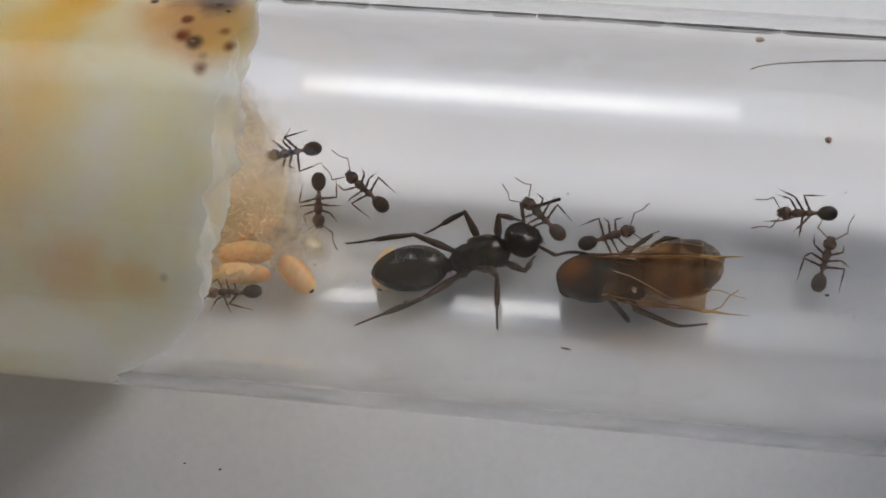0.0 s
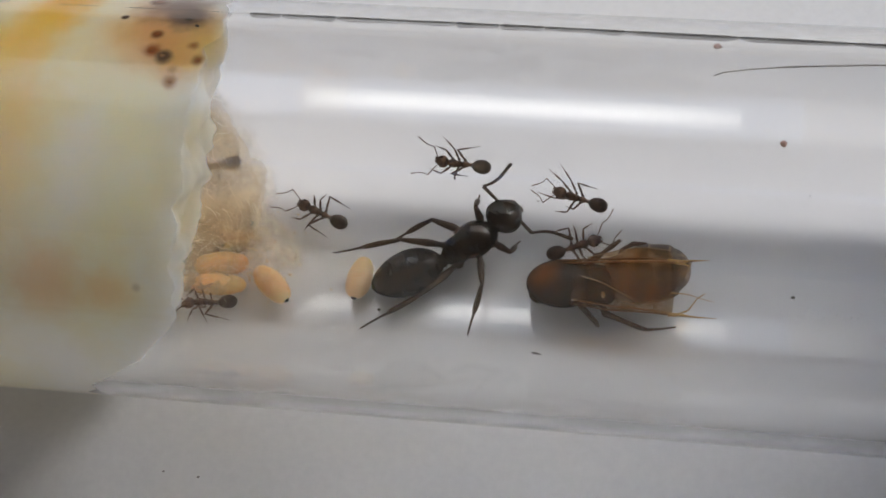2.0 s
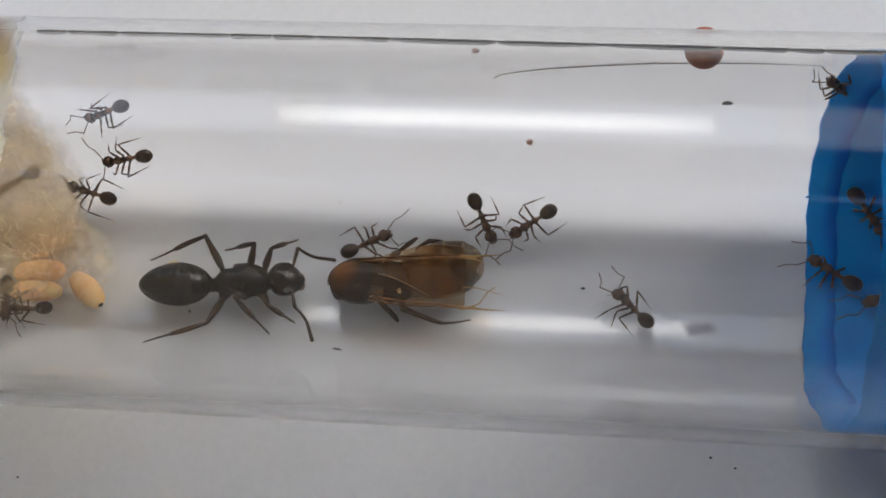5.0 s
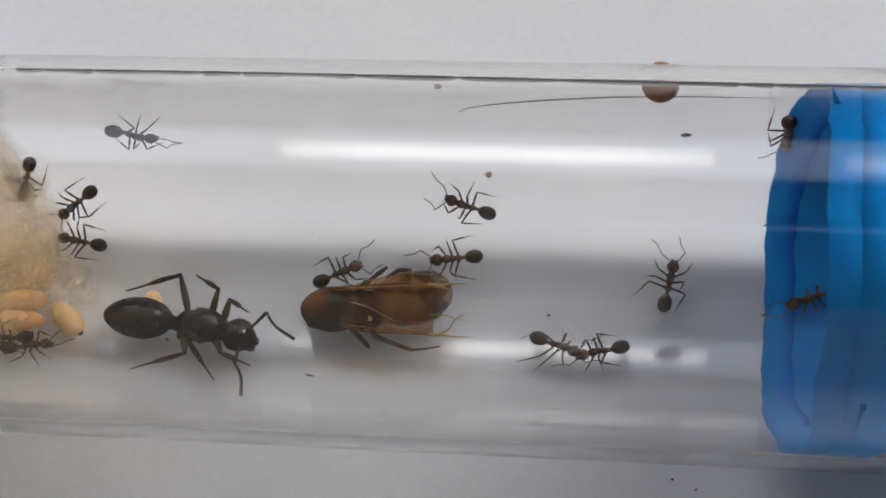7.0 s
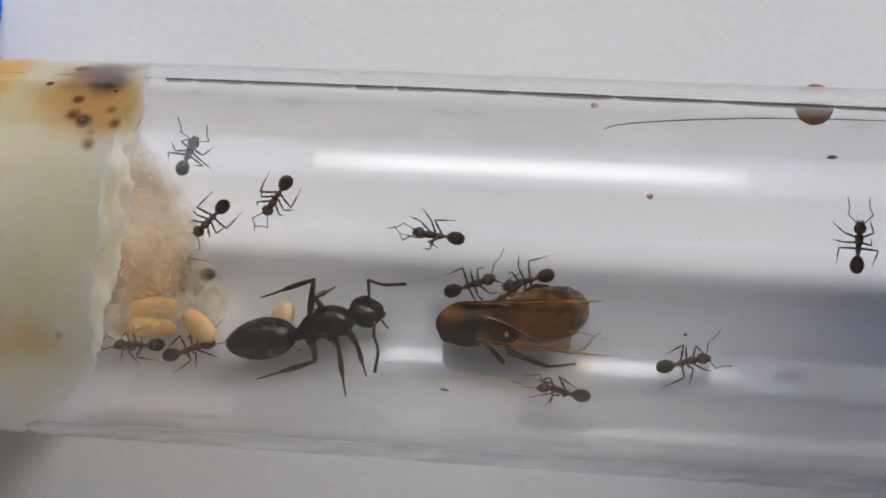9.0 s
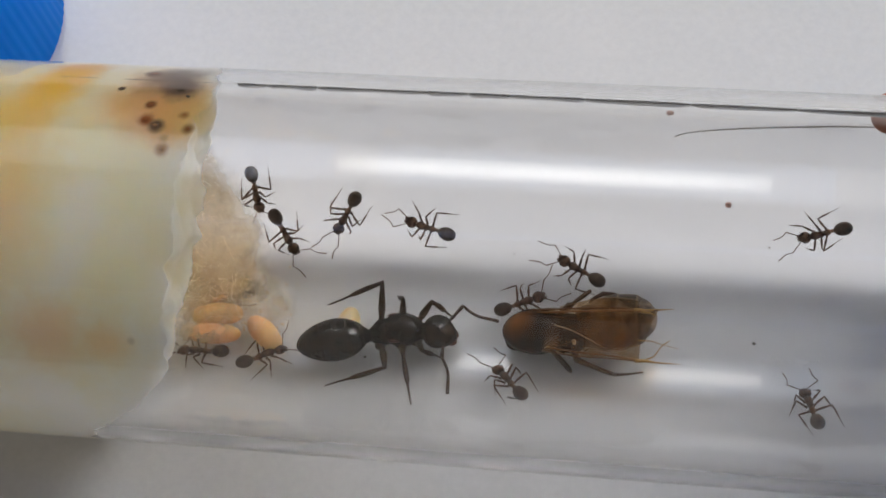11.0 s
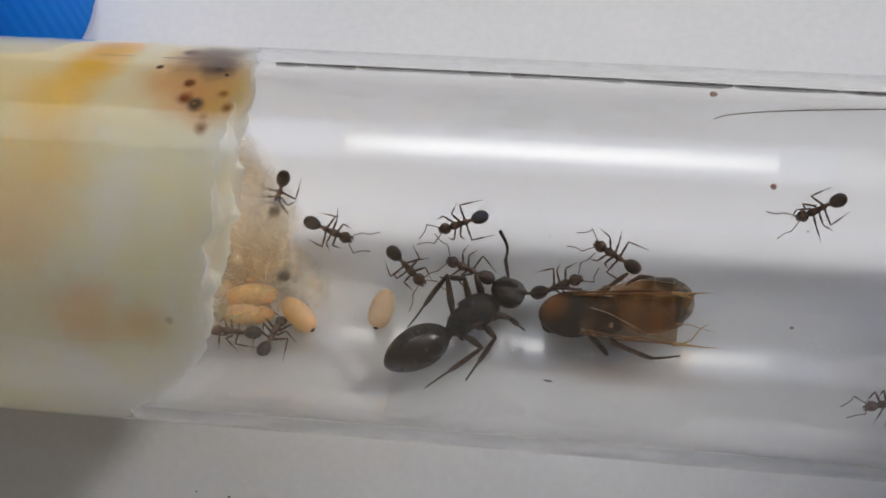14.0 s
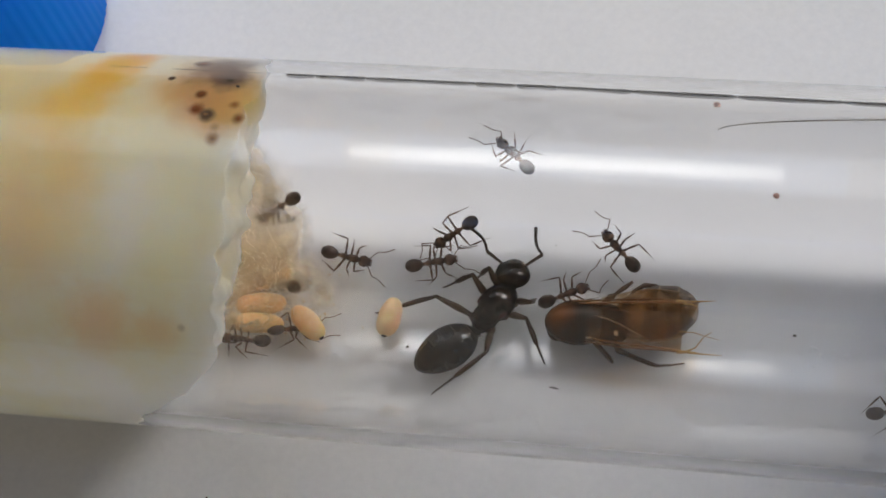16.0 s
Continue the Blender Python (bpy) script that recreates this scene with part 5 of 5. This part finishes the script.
    crawl(walkers["wanderer"], WORKER, [(0, 9.14, 30.9, -176), (0.5, 5.79, 30.6, -191), (1, 2.75, 29.2, -180), (1.5, 1.1, 30.3, -173), (2, 1.14, 33.3, -195), (2.5, -2.01, 45.9, -192), (3, -2.74, 46.8, -180), (3.5, -4.3, 67.5, -223), (4, -7.73, 74, -175), (4.5, -9.31, 66.9, -153), (5, -10.83, 65.1, -155), (5.2, -10.99, 60.7, -139), (7.3, -7.84, 72.3, -5), (7.5, -7.4, 69.5, -14), (7.8, -6.9, 56.4, -50), (8, -7.65, 52, -72), (8.5, -8.45, 48.9, -109), (9, -8.45, 47.5, -123), (11.8, -8.22, 42.4, -109), (12.5, -8.25, 37.4, -88), (13, -7.62, 25.6, -65), (13.5, -7.24, 24, -39), (14, -6.94, 16.3, -42), (14.5, -7.25, 15.5, -72), (15, -7.15, 18.6, -50), (15.5, -6.67, 18.9, -6), (16, -6.15, 21.9, 13)], 5)
    crawl(walkers["scout"], WORKER, [(0, 10.07, 14.6, 79), (0.5, 10.49, 18, 57), (1, 13.5, 11.3, 22), (1.5, 15.43, 31.5, 73), (2, 15.41, 53.3, 119), (2.5, 15.42, 70.2, 197), (3, 13.06, 61.6, 217), (3.5, 8.01, 38.2, 197), (4, 4.23, 32.7, 174), (4.5, 3.92, 31.7, 206), (5, 5.84, 26.9, 296), (5.2, 5.82, 24.1, 295), (7.3, 5.98, 23.4, 172), (7.5, 4.95, 25.0, 166), (7.8, 5.1, 26.4, 171), (8, 4.53, 26.5, 175), (8.5, 3.96, 23, 192), (9, 3.12, 20, 199), (9.7, 2.34, 28.3, 158), (11.8, 2.5, 26.1, 152), (12.5, 2.43, 26.3, 151), (13.5, 2.28, 25.8, 160), (14, 2.42, 25.6, 151), (15, 2.39, 24.1, 165), (15.5, 2.26, 25.6, 156), (16, 2.33, 31.3, 134)], 6)
    crawl(walkers["runner"], WORKER, [(0, 22.4, 40, 175), (3, 19.9, 42, 173), (3.5, 17.6, 44.7, 178), (4, 16.65, 44.4, 163), (4.5, 11.02, 41, 173), (5, 7.93, 26.5, 215), (5.2, 7.94, 25.7, 214), (7.3, 5.78, 44.6, 158), (7.5, 4.25, 43.4, 179), (7.8, 3.78, 37.3, 211), (8, 3.17, 37.4, 213), (8.5, 3.12, 35.3, 205), (9, -1.05, 35.6, 174), (9.7, -4.67, 43.9, 155), (11.8, -4.38, 35.7, 181), (12.5, -4.46, 33.9, 197), (13, -4.55, 36.2, 183), (13.5, -4.55, 35.1, 198), (14, -4.57, 34.3, 202), (14.5, -4.74, 33.3, 215), (15, -4.82, 34.9, 200), (15.5, -5.16, 34.8, 206), (16, -5.23, 33.6, 217)], 7)
    crawl(walkers["rover"], WORKER, [(0, 21.35, -11, 174), (2.5, 17.53, -35.7, 179), (3, 16.09, -37, 196), (3.5, 14.57, -39.5, 193), (4, 14.83, -43.1, 207), (4.5, 14.92, -34.4, 112), (5, 12.41, -3.3, 136), (5.2, 11.34, -5.3, 172), (7.3, 12.99, -11.6, 197), (8, 13.79, -13.6, 54), (8.5, 10.96, -29.9, 202), (9, 5.18, -25.1, 168), (9.7, 0.6, -21.8, 162), (11.8, -1.04, -12.8, 121), (12.5, -3.44, 11.9, 141), (13, -3.63, 13.6, 139), (13.5, -4.19, 17.8, 135), (14, -4.12, 17, 159), (14.5, -3.74, 18, 137), (15, -2.66, 24.2, 37), (15.5, -1.24, 49.2, 68), (16, -2.42, 68.7, 127)], 8)
    crawl(walkers["rim_ant"], WORKER, [(0, 22.3, 86, 123), (4.5, 21.6, 89.4, 122), (5, 20.65, 89.9, 123), (5.2, 20.5, 89.3, 127), (7.3, 20.3, 79.8, 282), (8, 20.5, 83, 278), (12, 21.2, 80, 281), (16, 22.0, 82, 283)], 9)
    crawl(walkers["drifter"], WORKER, [(0, 22.2, 38, -49), (4.5, 22.1, 37, -57), (5, 21.93, 35.9, -56), (5.2, 21.9, 35, -52), (7.3, 10.17, -11.6, -14), (8, 10.29, -9.6, -1), (8.5, 10.17, -10.7, -8), (9, 10.36, -8.1, 18), (9.7, 10.4, -6.3, 27), (11.8, 14.11, -29.1, 157), (12.5, 14.73, -27.8, 191), (13, 14.67, -27.8, 194), (14, 14.5, -27.1, 194), (14.5, 14.52, -26.6, 194), (15, 14.46, -27.5, 21), (16, 14.63, -26.3, 21)], 10)
    crawl(walkers["ranger"], WORKER, [(0, 22.4, 16, 167), (4.5, 21.25, 10.8, 163), (5, 20.66, 11.1, 148), (5.2, 20.24, 8.1, 165), (7.3, 15.2, 20, 49), (7.5, 16.78, 23.2, 10), (7.8, 18.6, 16.2, -12), (8, 18.53, 10.4, -8), (8.5, 18.54, 11.8, 29), (9, 17.5, 39.8, 89), (11.8, 11.46, 48.6, 231), (12.5, 11.27, 49.5, 210), (13, 11.18, 49.5, 202), (13.5, 11.35, 48.8, 212), (14, 11.11, 48.2, 210), (14.5, 11.9, 30.3, 285), (15, 14.28, 3, 192), (15.5, 16.51, 6.5, 16), (16, 17.58, 9.8, 14)], 11)
    crawl(walkers["hollow_ant"], WORKER, [(0, 22.8, 3, -152), (5, 22.8, 2, -154), (7.3, 21.49, 12, -156), (8, 21.71, 10.4, -155), (12, 22.5, 12, -154), (16, 22.8, 10, -153)], 12)
    crawl(walkers["trapped_ant"], WORKER, [(0, -14.19, -15.5, -171), (16, -14.42, -15.4, -180)], 13)
    crawl(walkers["guard"], WORKER, [(0, 1.23, 17.5, 22), (2, 1.18, 16.2, 22), (4, 1.55, 17.1, 21), (5.2, 0.73, 16.9, 27), (7.3, 0.78, 16.4, 25), (8, 1.15, 17.7, 22), (9, 0.64, 17.4, 21), (9.7, 0.02, 14.4, 23), (11.8, -0.06, 13, 23), (16, 0.03, 12.9, 25)], 14)
    limbs = crawl(queen, QUEEN, [(0, -3.95, 6.3, 20.6), (0.5, -3.39, 7.3, 18.6), (1, -3.23, 10.7, 33.5), (1.5, -3.09, 13.6, 35.5), (2, -3.27, 14.5, 35.9), (2.5, -3.59, 14.9, 39.6), (3, -3.78, 15.2, 38), (3.5, -3.8, 16.4, 37.9), (4, -3.9, 16.6, 38.1), (4.5, -4.48, 12.7, 22.3), (5, -4.52, -1.4, 5.6), (5.2, -4.45, -2.6, -1.8), (7.3, -5.25, -8.9, -8.5), (8, -5.3, -8.3, -1.8), (8.5, -5.49, -3.4, 10.2), (9, -5.69, -3, 20.5), (9.7, -5.54, -1.9, 14.5), (11.8, -5.27, -4.4, 7.4), (12.5, -4.84, -6.8, 2.5), (13, -4.59, -8.6, 0.3), (13.5, -3.74, -6.6, 9.6), (14, -3.62, -2.2, 39.9), (14.5, -3.02, 1.8, 42.7), (15, -2.82, 3.5, 32.5), (15.5, -2.94, 5.2, 50.1), (16, -3.06, 4.8, 56.2)], 40, 0.9)
    turns = [(0, -6.7, 13.2), (0.5, -2.8, 5.5), (1, -6.3, 12.3), (1.5, -8.9, 17.5), (2, -8.5, 16.7), (2.5, -11.7, 22.9), (3, -11.3, 22.2), (3.5, -9.6, 18.8), (4, -8.7, 17), (4.5, 0.1, -0.2), (5, -0, 0.1), (5.2, 8.8, -17.4), (7.3, 5.1, -10), (8, 0.2, -0.5), (8.5, 4.4, -8.6), (9, -3.3, 6.6), (9.7, 7.3, -14.4), (11.8, 8.3, -16.4), (12.5, 7.8, -15.3), (13, 3.1, -6), (13.5, 1.2, -2.3), (14, -0.4, 0.8), (14.5, -1.6, 3.2), (15, 4.5, -8.9), (15.5, -9.9, 19.4), (16, -15.5, 30.4)]
    walk(limbs[("gaster", "gaster")], [(t, stand(-1.42, 0, 0.74, 0, 0, g)) for t, g, h in turns])
    walk(limbs[("head", "head")], [(t, stand(1.12, 0, 0.92, 0, 6, h)) for t, g, h in turns])
    brow = lambda h: (1.12 + 1.05 * math.cos(radians(h)) , 1.05 * math.sin(radians(h)))
    for side, slot in ((1, "al"), (-1, "ar")):
        a_rows, f_rows = [], []
        for t, yaw, bend in FEELERS[side]:
            h = np.interp(t, [r[0] for r in turns], [r[2] for r in turns])
            m = stand(1.12, 0, 0.92, 0, 6, h) @ stand(1.05, 0.34 * side, 0.15, 0, -8, yaw * side)
            a_rows.append((t, m))
            f_rows.append((t, pose(QUEEN["scape"] * MM, 0, 0, 0, 14, -bend * side)))
        walk(limbs[(slot, "antenna")], a_rows)
        walk(limbs[(slot, "flagellum")], f_rows)


motions()
